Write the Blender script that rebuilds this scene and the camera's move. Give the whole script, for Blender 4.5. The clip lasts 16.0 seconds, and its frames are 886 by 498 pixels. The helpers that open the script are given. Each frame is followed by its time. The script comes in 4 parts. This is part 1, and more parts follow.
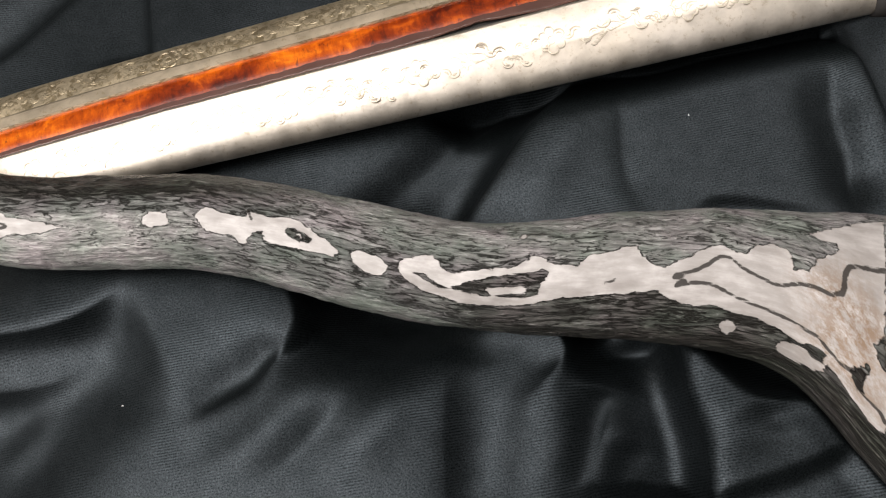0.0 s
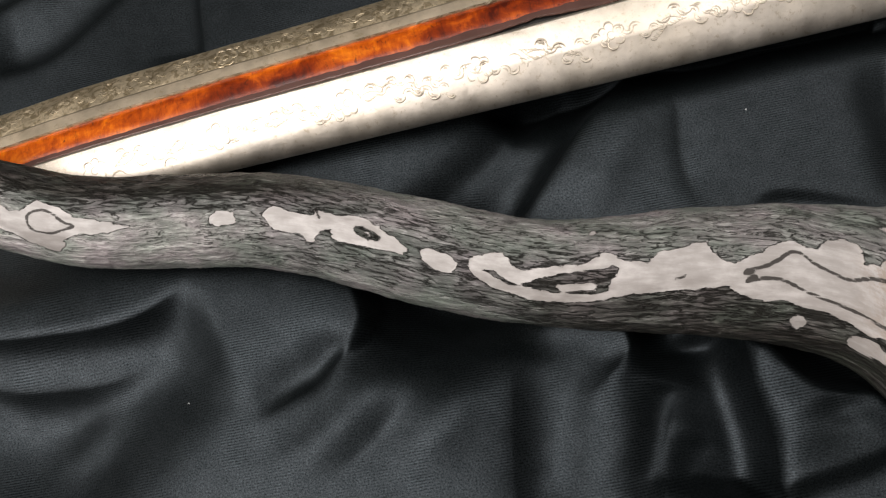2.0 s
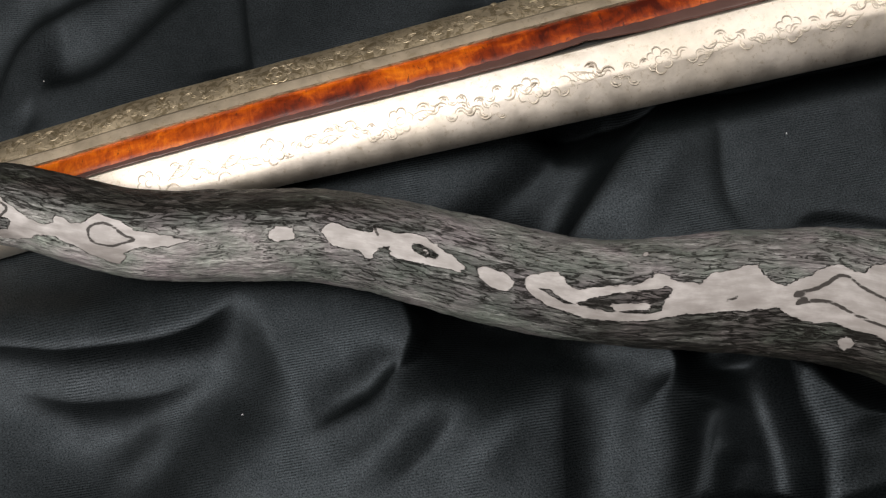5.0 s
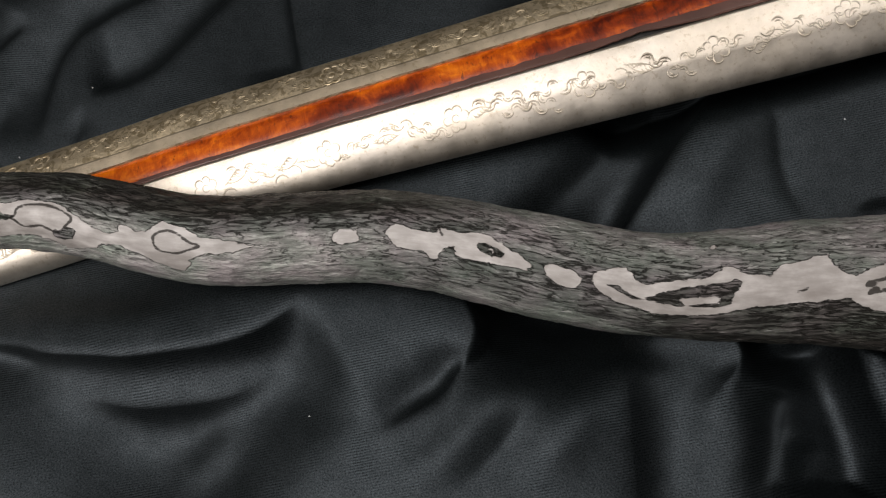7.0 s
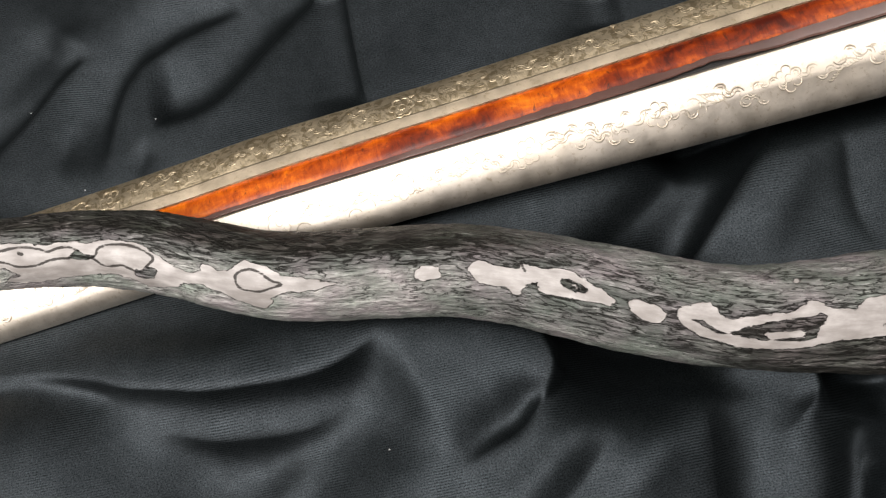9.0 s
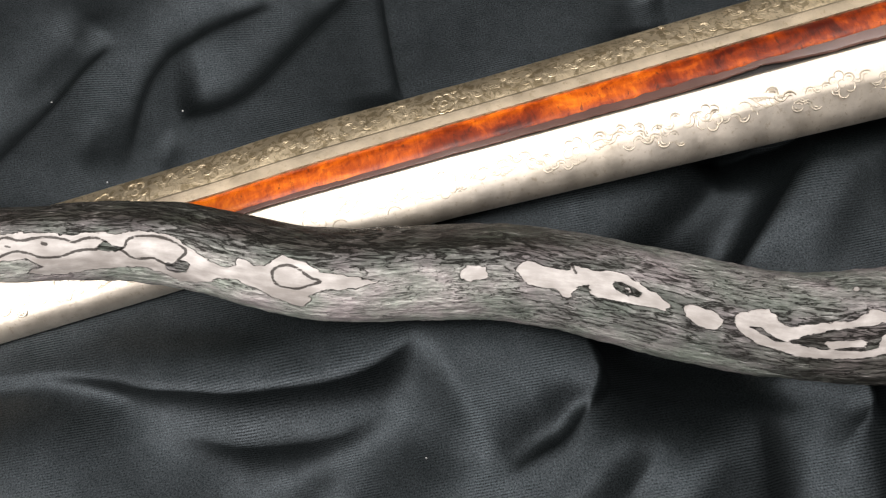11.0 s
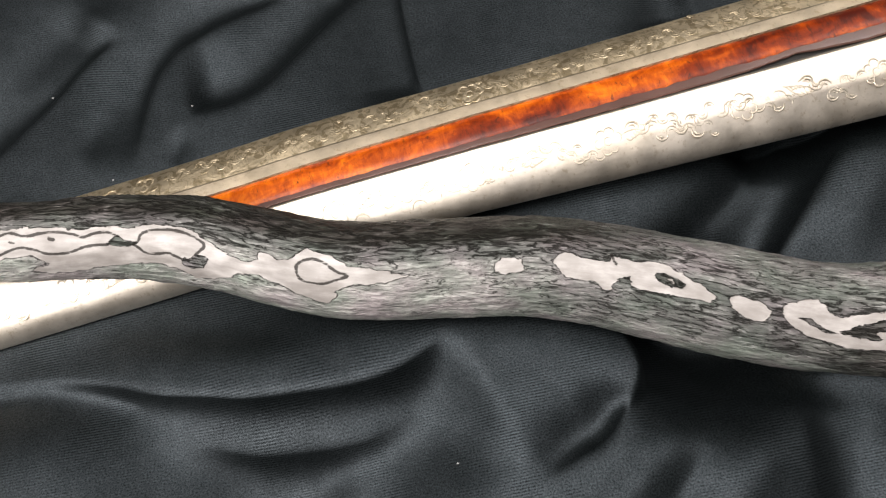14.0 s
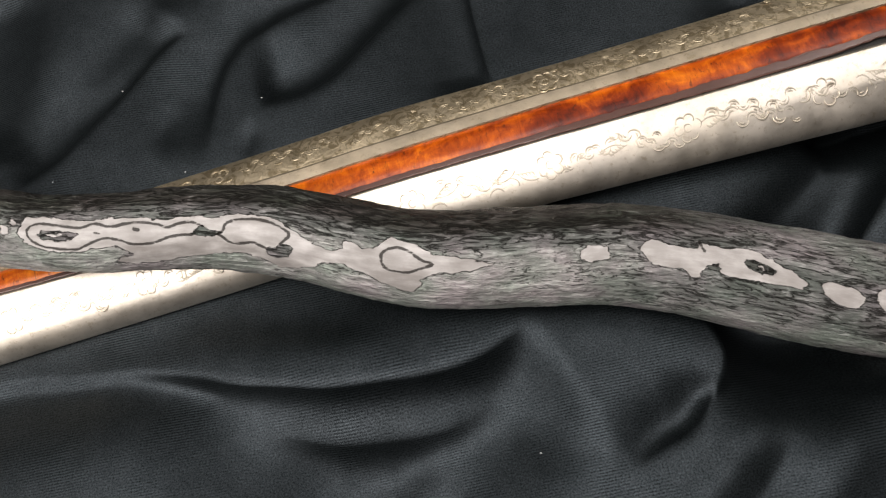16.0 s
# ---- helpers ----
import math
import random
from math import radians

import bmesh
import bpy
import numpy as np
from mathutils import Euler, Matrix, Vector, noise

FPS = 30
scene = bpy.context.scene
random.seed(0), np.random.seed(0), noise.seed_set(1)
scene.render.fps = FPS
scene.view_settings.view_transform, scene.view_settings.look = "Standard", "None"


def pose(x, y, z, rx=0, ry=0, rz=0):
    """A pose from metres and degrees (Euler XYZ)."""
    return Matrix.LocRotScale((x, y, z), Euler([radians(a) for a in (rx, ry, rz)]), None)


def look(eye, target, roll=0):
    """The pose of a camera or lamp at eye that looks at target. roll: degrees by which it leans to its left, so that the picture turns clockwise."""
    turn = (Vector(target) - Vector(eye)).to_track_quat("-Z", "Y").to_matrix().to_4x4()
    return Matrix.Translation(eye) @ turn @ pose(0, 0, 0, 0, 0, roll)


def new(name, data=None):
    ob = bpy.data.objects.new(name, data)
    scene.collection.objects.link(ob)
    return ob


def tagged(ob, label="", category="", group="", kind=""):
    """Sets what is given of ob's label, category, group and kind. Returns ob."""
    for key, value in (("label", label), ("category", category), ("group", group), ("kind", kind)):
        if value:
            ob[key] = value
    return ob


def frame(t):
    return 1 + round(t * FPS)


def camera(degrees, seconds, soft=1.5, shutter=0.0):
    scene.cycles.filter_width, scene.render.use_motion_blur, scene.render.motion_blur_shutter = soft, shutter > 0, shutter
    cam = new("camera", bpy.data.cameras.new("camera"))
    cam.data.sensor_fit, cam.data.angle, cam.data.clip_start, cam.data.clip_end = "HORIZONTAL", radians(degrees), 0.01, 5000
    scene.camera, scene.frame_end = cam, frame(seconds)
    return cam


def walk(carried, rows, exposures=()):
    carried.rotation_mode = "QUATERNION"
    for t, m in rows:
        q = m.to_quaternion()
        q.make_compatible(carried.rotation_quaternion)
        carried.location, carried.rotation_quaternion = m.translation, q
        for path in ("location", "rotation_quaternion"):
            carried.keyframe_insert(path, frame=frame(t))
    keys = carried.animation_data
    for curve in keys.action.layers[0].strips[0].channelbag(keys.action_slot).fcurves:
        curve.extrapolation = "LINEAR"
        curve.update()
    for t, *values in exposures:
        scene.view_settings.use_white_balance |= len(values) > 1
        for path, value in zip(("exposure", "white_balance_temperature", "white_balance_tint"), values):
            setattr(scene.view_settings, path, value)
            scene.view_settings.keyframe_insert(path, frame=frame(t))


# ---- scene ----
cam = camera(61.0, 16.0, soft=1.25)
# seconds, eye in metres, turn in degrees
PATH = [
    (0.0, 0.0342, -0.0424, 0.3021, 16.37, 5.01, -3.80),
    (0.5, 0.0293, -0.0423, 0.3035, 16.03, 5.15, -4.28),
    (1.0, 0.0219, -0.0413, 0.3040, 15.73, 5.26, -4.35),
    (1.5, 0.0162, -0.0401, 0.3053, 15.72, 5.46, -4.25),
    (2.0, 0.0092, -0.0381, 0.3064, 15.52, 5.15, -4.20),
    (2.5, 0.0048, -0.0380, 0.3055, 15.59, 4.79, -4.10),
    (3.0, 0.0005, -0.0363, 0.3078, 15.53, 4.70, -3.86),
    (3.5, -0.0008, -0.0348, 0.3067, 15.55, 4.39, -3.86),
    (4.0, -0.0047, -0.0340, 0.3099, 15.97, 4.12, -3.54),
    (6.5, -0.0315, -0.0286, 0.3195, 14.97, 4.83, -4.47),
    (7.0, -0.0362, -0.0253, 0.3197, 14.46, 5.31, -4.99),
    (7.5, -0.0418, -0.0197, 0.3212, 14.05, 5.17, -5.61),
    (8.0, -0.0488, -0.0141, 0.3228, 14.14, 5.76, -5.94),
    (8.5, -0.0581, -0.0114, 0.3243, 14.07, 5.19, -6.00),
    (9.0, -0.0666, -0.0056, 0.3286, 13.73, 5.42, -5.76),
    (9.2, -0.0746, -0.0059, 0.3297, 14.03, 5.13, -5.68),
    (11.3, -0.0948, -0.0090, 0.3134, 15.84, 3.35, -4.50),
    (11.5, -0.0971, -0.0110, 0.3107, 16.83, 2.92, -4.28),
    (12.0, -0.1049, -0.0136, 0.3068, 17.38, 2.33, -3.89),
    (12.5, -0.1088, -0.0145, 0.3023, 17.47, 1.99, -3.81),
    (13.0, -0.1100, -0.0152, 0.2987, 17.20, 1.81, -4.74),
    (13.5, -0.1087, -0.0127, 0.3013, 16.90, 2.61, -5.46),
    (14.0, -0.1139, -0.0137, 0.3020, 17.05, 2.49, -5.67),
    (14.5, -0.1174, -0.0146, 0.3018, 16.93, 2.86, -5.70),
    (15.0, -0.1258, -0.0140, 0.3010, 16.39, 3.03, -5.87),
    (15.5, -0.1320, -0.0126, 0.3007, 16.27, 3.26, -5.89),
    (16.0, -0.1392, -0.0144, 0.3007, 16.95, 3.74, -5.60),
]
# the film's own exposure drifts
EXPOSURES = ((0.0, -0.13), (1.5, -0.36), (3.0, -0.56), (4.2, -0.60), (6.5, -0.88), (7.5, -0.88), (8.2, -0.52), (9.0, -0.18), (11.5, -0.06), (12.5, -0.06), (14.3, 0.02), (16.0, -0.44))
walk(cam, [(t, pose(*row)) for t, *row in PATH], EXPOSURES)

# ---- light ----
world = bpy.data.worlds.new("room_air")
scene.world = world
world.use_nodes = True
world.node_tree.nodes["Background"].inputs[0].default_value = (0.9, 0.95, 1.0, 1)
world.node_tree.nodes["Background"].inputs[1].default_value = 0.004


def area_lamp(name, eye, target, wide, deep, watts, colour):
    data = bpy.data.lights.new(name, "AREA")
    data.shape, data.size, data.size_y, data.energy, data.color = "RECTANGLE", wide, deep, watts, colour
    lamp = new(name, data)
    lamp.matrix_world = look(eye, target)
    return lamp


area_lamp("side_lamp", (-1.02, -0.34, 1.40), (-0.10, 0.08, 0), 0.95, 0.80, 38, (1.0, 0.945, 0.905))
area_lamp("ceiling_lamp", (-0.16, 0.06, 1.60), (-0.05, 0.05, 0), 0.65, 0.55, 22, (1.0, 0.945, 0.905))
area_lamp("ceiling_lamp", (1.00, 0.60, 1.60), (0.3, 0.12, 0), 0.55, 0.40, 13, (1.0, 0.945, 0.905))

# ---- materials ----
def material(name, build):
    mat = bpy.data.materials.new(name)
    mat.use_nodes = True
    tree = mat.node_tree
    build(tree, tree.nodes["Principled BSDF"])
    return mat


def node(tree, kind, links=(), **values):
    """A node with its properties set; links: (input, output socket or value)."""
    made = tree.nodes.new(kind)
    if "operation" in values:
        made.operation = values["operation"]
    if "use_clamp" in values:
        made.use_clamp = values["use_clamp"]
    if "data_type" in values:
        made.data_type = values["data_type"]
    if "blend_type" in values:
        made.blend_type = values["blend_type"]
    if "wave_type" in values:
        made.wave_type, made.bands_direction = values["wave_type"], values["bands_direction"]
    if "uv_map" in values:
        made.uv_map = values["uv_map"]
    if "attribute_name" in values:
        made.attribute_name = values["attribute_name"]
    for key, value in links:
        if isinstance(value, bpy.types.NodeSocket):
            tree.links.new(value, made.inputs[key])
        else:
            made.inputs[key].default_value = value
    return made


def ramp(tree, fac, *stops):
    made = node(tree, "ShaderNodeValToRGB", [("Fac", fac)])
    while len(made.color_ramp.elements) < len(stops):
        made.color_ramp.elements.new(0.5)
    for element, (at, colour) in zip(made.color_ramp.elements, stops):
        element.position = at
        element.color = (*colour, 1) if len(colour) == 3 else colour
    return made.outputs["Color"]


def stretched(tree, source, scale, turn=(0, 0, 0)):
    return node(tree, "ShaderNodeMapping", [("Vector", source), ("Scale", scale), ("Rotation", turn)]).outputs["Vector"]


def noisy(tree, vector, scale, detail=4.0, rough=0.55, warp=0.0):
    return node(tree, "ShaderNodeTexNoise", [("Vector", vector), ("Scale", scale), ("Detail", detail), ("Roughness", rough), ("Distortion", warp)]).outputs["Fac"]


def mixed(tree, fac, a, b, blend="MIX"):
    made = node(tree, "ShaderNodeMix", data_type="RGBA", blend_type=blend)
    for key, value in ((0, fac), (6, a), (7, b)):
        if isinstance(value, bpy.types.NodeSocket):
            tree.links.new(value, made.inputs[key])
        else:
            made.inputs[key].default_value = value if key == 0 else (*value, 1)
    return made.outputs[2]


def maths(tree, op, *values, clamp=False):
    made = node(tree, "ShaderNodeMath", operation=op, use_clamp=clamp)
    for i, value in enumerate(values):
        if isinstance(value, bpy.types.NodeSocket):
            tree.links.new(value, made.inputs[i])
        else:
            made.inputs[i].default_value = value
    return made.outputs[0]


def bumped(tree, shader, height, strength, distance, under=None):
    made = node(tree, "ShaderNodeBump", [("Height", height), ("Strength", strength), ("Distance", distance)])
    if under is not None:
        tree.links.new(under, made.inputs["Normal"])
    tree.links.new(made.outputs["Normal"], shader.inputs["Normal"])
    return made.outputs["Normal"]


def cloth_look(tree, shader):
    place = node(tree, "ShaderNodeTexCoord").outputs["UV"]
    tint = ramp(tree, noisy(tree, place, 14.0, 5.0), (0.3, (0.0006, 0.0013, 0.0011)), (0.7, (0.0011, 0.0016, 0.0017)))
    fuzz = noisy(tree, place, 1400.0, 4.0, 0.75)
    turned = stretched(tree, place, (1.0, 1.0, 1.0), (0, 0, -0.10))
    rib = node(tree, "ShaderNodeTexWave", [("Vector", turned), ("Scale", 290.0), ("Distortion", 0.9), ("Detail", 1.0), ("Detail Scale", 0.6)], wave_type="BANDS", bands_direction="Y").outputs["Fac"]
    # the ribs of the weave show in some places and drown in the nap in others
    shows = ramp(tree, noisy(tree, place, 24.0, 3.0), (0.44, (0.0, 0.0, 0.0)), (0.64, (0.24, 0.24, 0.24)))
    thread = maths(tree, "MULTIPLY_ADD", maths(tree, "SUBTRACT", rib, 0.5), shows, fuzz)
    tree.links.new(mixed(tree, 0.75, tint, ramp(tree, thread, (0.36, (0.2, 0.2, 0.2)), (0.62, (1.5, 1.5, 1.5))), "MULTIPLY"), shader.inputs["Base Color"])
    shader.inputs["Roughness"].default_value = 0.53
    cloud = noisy(tree, place, 110.0, 7.0, 0.75)
    tree.links.new(maths(tree, "MULTIPLY", maths(tree, "MULTIPLY_ADD", cloud, 1.1, 0.45), ramp(tree, thread, (0.34, (0.13, 0.13, 0.13)), (0.68, (0.79, 0.79, 0.79)))), shader.inputs["Specular IOR Level"])
    shader.inputs["Specular Tint"].default_value = (0.78, 0.90, 1.0, 1)
    first = bumped(tree, shader, maths(tree, "MULTIPLY", rib, shows), 0.04, 0.0003)
    bumped(tree, shader, fuzz, 0.34, 0.0004, first)


def silver_look(tone, worn=False, gloss=0.42):
    def build(tree, shader):
        place = node(tree, "ShaderNodeTexCoord").outputs["Object"]
        dirt = noisy(tree, place, 75.0, 8.0, 0.65)
        patches = noisy(tree, place, 22.0, 4.0)
        base = ramp(tree, dirt, (0.3, tuple(0.62 * c for c in tone)), (0.62, tone))
        base = mixed(tree, maths(tree, "MULTIPLY", patches, 0.75), base, tuple(c * k for c, k in zip(tone, (0.80, 0.74, 0.62))))
        if worn:
            pits = ramp(tree, noisy(tree, place, 190.0, 5.0, 0.62, 1.6), (0.50, (0, 0, 0)), (0.57, (0.75, 0.75, 0.75)))
            base = mixed(tree, pits, base, tuple(c * k for c, k in zip(tone, (0.40, 0.36, 0.28))))
        specks = ramp(tree, noisy(tree, place, 420.0, 6.0, 0.7), (0.56, (0, 0, 0)), (0.66, (0.55, 0.55, 0.55)))
        base = mixed(tree, specks, base, tuple(c * k for c, k in zip(tone, (0.55, 0.48, 0.36))))
        tree.links.new(base, shader.inputs["Base Color"])
        shader.inputs["Metallic"].default_value = 1.0
        tree.links.new(maths(tree, "MULTIPLY_ADD", dirt, 0.20, gloss), shader.inputs["Roughness"])
        first = bumped(tree, shader, noisy(tree, place, 90.0, 4.0), 0.35, 0.0008)
        if worn:
            first = bumped(tree, shader, noisy(tree, place, 170.0, 3.0, 0.5, 1.2), 0.4, 0.0012, first)
        bumped(tree, shader, noisy(tree, place, 900.0, 3.0), 0.15, 0.0002, first)
    return build


def amber_look(tree, shader):
    place = node(tree, "ShaderNodeTexCoord").outputs["UV"]
    clouds = noisy(tree, stretched(tree, place, (0.5, 1.0, 1.0)), 34.0, 3.0, 0.5)
    blotch = noisy(tree, stretched(tree, place, (0.6, 1.0, 1.0)), 95.0, 6.0, 0.65, 0.6)
    bars = noisy(tree, stretched(tree, place, (2.6, 0.8, 1.0)), 150.0, 7.0, 0.72, 0.4)
    depth = maths(tree, "MULTIPLY_ADD", bars, 0.20, maths(tree, "MULTIPLY_ADD", blotch, 0.42, maths(tree, "MULTIPLY_ADD", clouds, 0.48, -0.02)))
    # deeper and redder towards the mouth
    along = node(tree, "ShaderNodeSeparateXYZ", [(0, place)]).outputs["X"]
    depth = maths(tree, "SUBTRACT", depth, maths(tree, "MULTIPLY_ADD", along, 0.34, 0.096))
    colour = ramp(tree, depth, (0.33, (0.055, 0.006, 0.002)), (0.41, (0.20, 0.024, 0.001)), (0.48, (0.43, 0.074, 0.001)), (0.56, (0.68, 0.172, 0.003)), (0.66, (0.88, 0.31, 0.014)))
    soot = ramp(tree, noisy(tree, stretched(tree, place, (1.6, 0.7, 1.0)), 260.0, 6.0, 0.75, 0.6), (0.34, (0.8, 0.8, 0.8)), (0.43, (0, 0, 0)))
    tree.links.new(mixed(tree, soot, colour, (0.030, 0.006, 0.003)), shader.inputs["Base Color"])
    tree.links.new(maths(tree, "MULTIPLY_ADD", blotch, 0.25, 0.26), shader.inputs["Roughness"])
    shader.inputs["Specular IOR Level"].default_value = 0.28
    bumped(tree, shader, bars, 0.15, 0.0005)


def staff_look(tree, shader):
    grain = node(tree, "ShaderNodeUVMap", uv_map="grain").outputs["UV"]
    bare = node(tree, "ShaderNodeAttribute", attribute_name="bare").outputs["Fac"]
    seam = node(tree, "ShaderNodeAttribute", attribute_name="seam").outputs["Fac"]
    brown = node(tree, "ShaderNodeAttribute", attribute_name="stain").outputs["Fac"]
    torn = noisy(tree, stretched(tree, grain, (0.35, 1.0, 1.0)), 520.0, 6.0, 0.7, 0.4)
    ragged = maths(tree, "MULTIPLY_ADD", torn, 0.0038, -0.0019)
    edge = maths(tree, "ADD", bare, ragged)
    pale = maths(tree, "MULTIPLY_ADD", edge, 3600.0, 0.5, clamp=True)
    some = ramp(tree, noisy(tree, stretched(tree, grain, (0.6, 1.0, 1.0)), 120.0, 3.0), (0.50, (0.0, 0.0, 0.0)), (0.70, (0.35, 0.35, 0.35)))
    bark_shade = node(tree, "ShaderNodeAttribute", attribute_name="bark_shade").outputs["Fac"]
    ring = maths(tree, "MULTIPLY", maths(tree, "MULTIPLY", some, maths(tree, "MULTIPLY_ADD", bark_shade, 0.9, 0.05, clamp=True)), maths(tree, "SUBTRACT", 1.0, maths(tree, "MULTIPLY", maths(tree, "ABSOLUTE", maths(tree, "ADD", edge, 0.0004)), 1700.0), clamp=True))
    line = maths(tree, "MULTIPLY_ADD", maths(tree, "ADD", seam, maths(tree, "MULTIPLY", ragged, 0.40)), 4200.0, 0.5, clamp=True)
    # bark: mottled grey skin, split along the stick by wavy dark cracks that gather in clusters
    fine = noisy(tree, stretched(tree, grain, (0.28, 1.0, 1.0)), 900.0, 5.0, 0.70, 0.5)
    streak = noisy(tree, stretched(tree, grain, (0.20, 1.0, 1.0)), 260.0, 6.0, 0.66, 0.8)
    broad = noisy(tree, stretched(tree, grain, (0.45, 1.0, 1.0)), 70.0, 5.0, 0.65)
    fibre = maths(tree, "MULTIPLY_ADD", fine, 0.36, maths(tree, "MULTIPLY_ADD", streak, 0.40, maths(tree, "MULTIPLY", broad, 0.24)))
    skin = ramp(tree, fibre, (0.40, (0.095, 0.097, 0.092)), (0.50, (0.215, 0.215, 0.209)), (0.60, (0.43, 0.425, 0.417)))
    skin = mixed(tree, 1.0, skin, ramp(tree, noisy(tree, stretched(tree, grain, (0.6, 1.0, 1.0)), 55.0, 4.0), (0.38, (0.88, 1.0, 0.90)), (0.62, (1.06, 0.95, 1.0))), "MULTIPLY")
    # skin tone carries the side shade and sheen, and the darker bark islands
    skin = mixed(tree, 1.0, skin, ramp(tree, bark_shade, (0.0, (1.25, 1.235, 1.22)), (0.5, (0.54, 0.545, 0.54)), (1.0, (0.20, 0.193, 0.172))), "MULTIPLY")
    coarse = noisy(tree, stretched(tree, grain, (0.17, 1.0, 1.0)), 400.0, 4.0, 0.62, 0.45)
    gather = noisy(tree, stretched(tree, grain, (0.5, 1.0, 1.0)), 95.0, 4.0, 0.6)
    wide = maths(tree, "MAXIMUM", maths(tree, "MULTIPLY_ADD", gather, 0.16, maths(tree, "MULTIPLY_ADD", bark_shade, 0.060, -0.080)), 0.004)
    crack = maths(tree, "SUBTRACT", 1.25, maths(tree, "DIVIDE", maths(tree, "ABSOLUTE", maths(tree, "SUBTRACT", coarse, 0.5)), wide), clamp=True)
    split = maths(tree, "MULTIPLY", crack, maths(tree, "MULTIPLY_ADD", bark_shade, 0.22, 0.78, clamp=True))
    lip = ramp(tree, maths(tree, "MULTIPLY_ADD", streak, 0.5, maths(tree, "MULTIPLY", fine, 0.5)), (0.56, (0, 0, 0)), (0.61, (0.65, 0.65, 0.65)))
    bark = mixed(tree, maths(tree, "MULTIPLY", lip, maths(tree, "MULTIPLY_ADD", bark_shade, -0.62, 1.0, clamp=True)), skin, (0.45, 0.445, 0.435))
    bark = mixed(tree, split, bark, (0.009, 0.008, 0.006))
    wood_grain = noisy(tree, stretched(tree, grain, (0.25, 1.0, 1.0)), 300.0, 7.0, 0.65)
    blot = noisy(tree, grain, 60.0, 5.0, 0.6)
    wood = ramp(tree, maths(tree, "MULTIPLY_ADD", wood_grain, 0.5, maths(tree, "MULTIPLY", blot, 0.5)), (0.36, (0.235, 0.212, 0.198)), (0.48, (0.29, 0.267, 0.252)), (0.62, (0.43, 0.402, 0.388)))
    scratch = ramp(tree, noisy(tree, stretched(tree, grain, (0.12, 1.0, 1.0)), 800.0, 5.0, 0.7, 0.5), (0.28, (0.35, 0.35, 0.35)), (0.38, (0, 0, 0)))
    wood = mixed(tree, scratch, wood, (0.20, 0.175, 0.16))
    brown = maths(tree, "MULTIPLY", brown, ramp(tree, noisy(tree, grain, 330.0, 8.0, 0.78), (0.42, (0.05, 0.05, 0.05)), (0.56, (1, 1, 1))))
    wood = mixed(tree, brown, wood, (0.17, 0.10, 0.052))
    colour = mixed(tree, pale, bark, wood)
    colour = mixed(tree, ring, colour, (0.028, 0.026, 0.024))
    colour = mixed(tree, maths(tree, "MULTIPLY", line, 0.92), colour, mixed(tree, fine, (0.010, 0.008, 0.007), (0.035, 0.030, 0.026)))
    tree.links.new(colour, shader.inputs["Base Color"])
    tree.links.new(maths(tree, "MULTIPLY_ADD", fine, 0.25, 0.36), shader.inputs["Roughness"])
    dull = maths(tree, "MAXIMUM", maths(tree, "MULTIPLY", maths(tree, "SUBTRACT", 1.0, pale), maths(tree, "MULTIPLY_ADD", bark_shade, 1.5, -0.5, clamp=True)), maths(tree, "MAXIMUM", line, maths(tree, "MULTIPLY", split, maths(tree, "SUBTRACT", 1.0, pale))))
    tree.links.new(maths(tree, "MULTIPLY_ADD", dull, -0.70, 0.90), shader.inputs["Specular IOR Level"])
    rough = maths(tree, "SUBTRACT", maths(tree, "MULTIPLY_ADD", fine, 0.5, coarse), maths(tree, "MULTIPLY", crack, 0.4))
    relief = maths(tree, "MULTIPLY", rough, maths(tree, "SUBTRACT", 1.0, maths(tree, "MULTIPLY", pale, 0.985)))
    first = bumped(tree, shader, relief, 1.0, 0.0017)
    bumped(tree, shader, maths(tree, "SUBTRACT", maths(tree, "MULTIPLY", pale, -1.0), line), 0.3, 0.0004, first)


def plaster_look(tone):
    def build(tree, shader):
        place = node(tree, "ShaderNodeTexCoord").outputs["Object"]
        tree.links.new(ramp(tree, noisy(tree, place, 3.0, 6.0), (0.3, tuple(c * 0.9 for c in tone)), (0.7, tone)), shader.inputs["Base Color"])
        shader.inputs["Roughness"].default_value = 0.85
    return build


def plain_look(colour, rough=0.6, metal=0.0):
    def build(tree, shader):
        place = node(tree, "ShaderNodeTexCoord").outputs["Object"]
        tree.links.new(ramp(tree, noisy(tree, place, 60.0, 5.0), (0.3, tuple(c * 0.7 for c in colour)), (0.7, colour)), shader.inputs["Base Color"])
        shader.inputs["Roughness"].default_value = rough
        shader.inputs["Metallic"].default_value = metal
    return build


CLOTH = material("dark_satin", cloth_look)
SILVER = material("engraved_silver", silver_look((0.90, 0.84, 0.775), gloss=0.37))
RAIL = material("tarnished_silver", silver_look((0.92, 0.80, 0.60), True))
AMBER = material("amber_horn", amber_look)
STAFF = material("bark_and_bare_wood", staff_look)
WALL = material("wall_plaster", plaster_look((0.055, 0.054, 0.052)))
CEILING = material("ceiling_plaster", plaster_look((0.09, 0.09, 0.087)))
FLOOR = material("floor_boards", plain_look((0.16, 0.10, 0.06), 0.5))
TABLE = material("table_wood", plain_look((0.12, 0.075, 0.045), 0.5))
# strokes toned below the shell: tarnish plus the relief's shade put into the colour
STROKE = material("darkened_strokes", silver_look((0.68, 0.62, 0.54)))
BORDER = material("worn_border", silver_look((0.78, 0.68, 0.54)))
GAP = material("dark_gap", plain_look((0.012, 0.010, 0.009), 0.7))
HORN = material("polished_dark_horn", plain_look((0.100, 0.050, 0.040), 0.27))
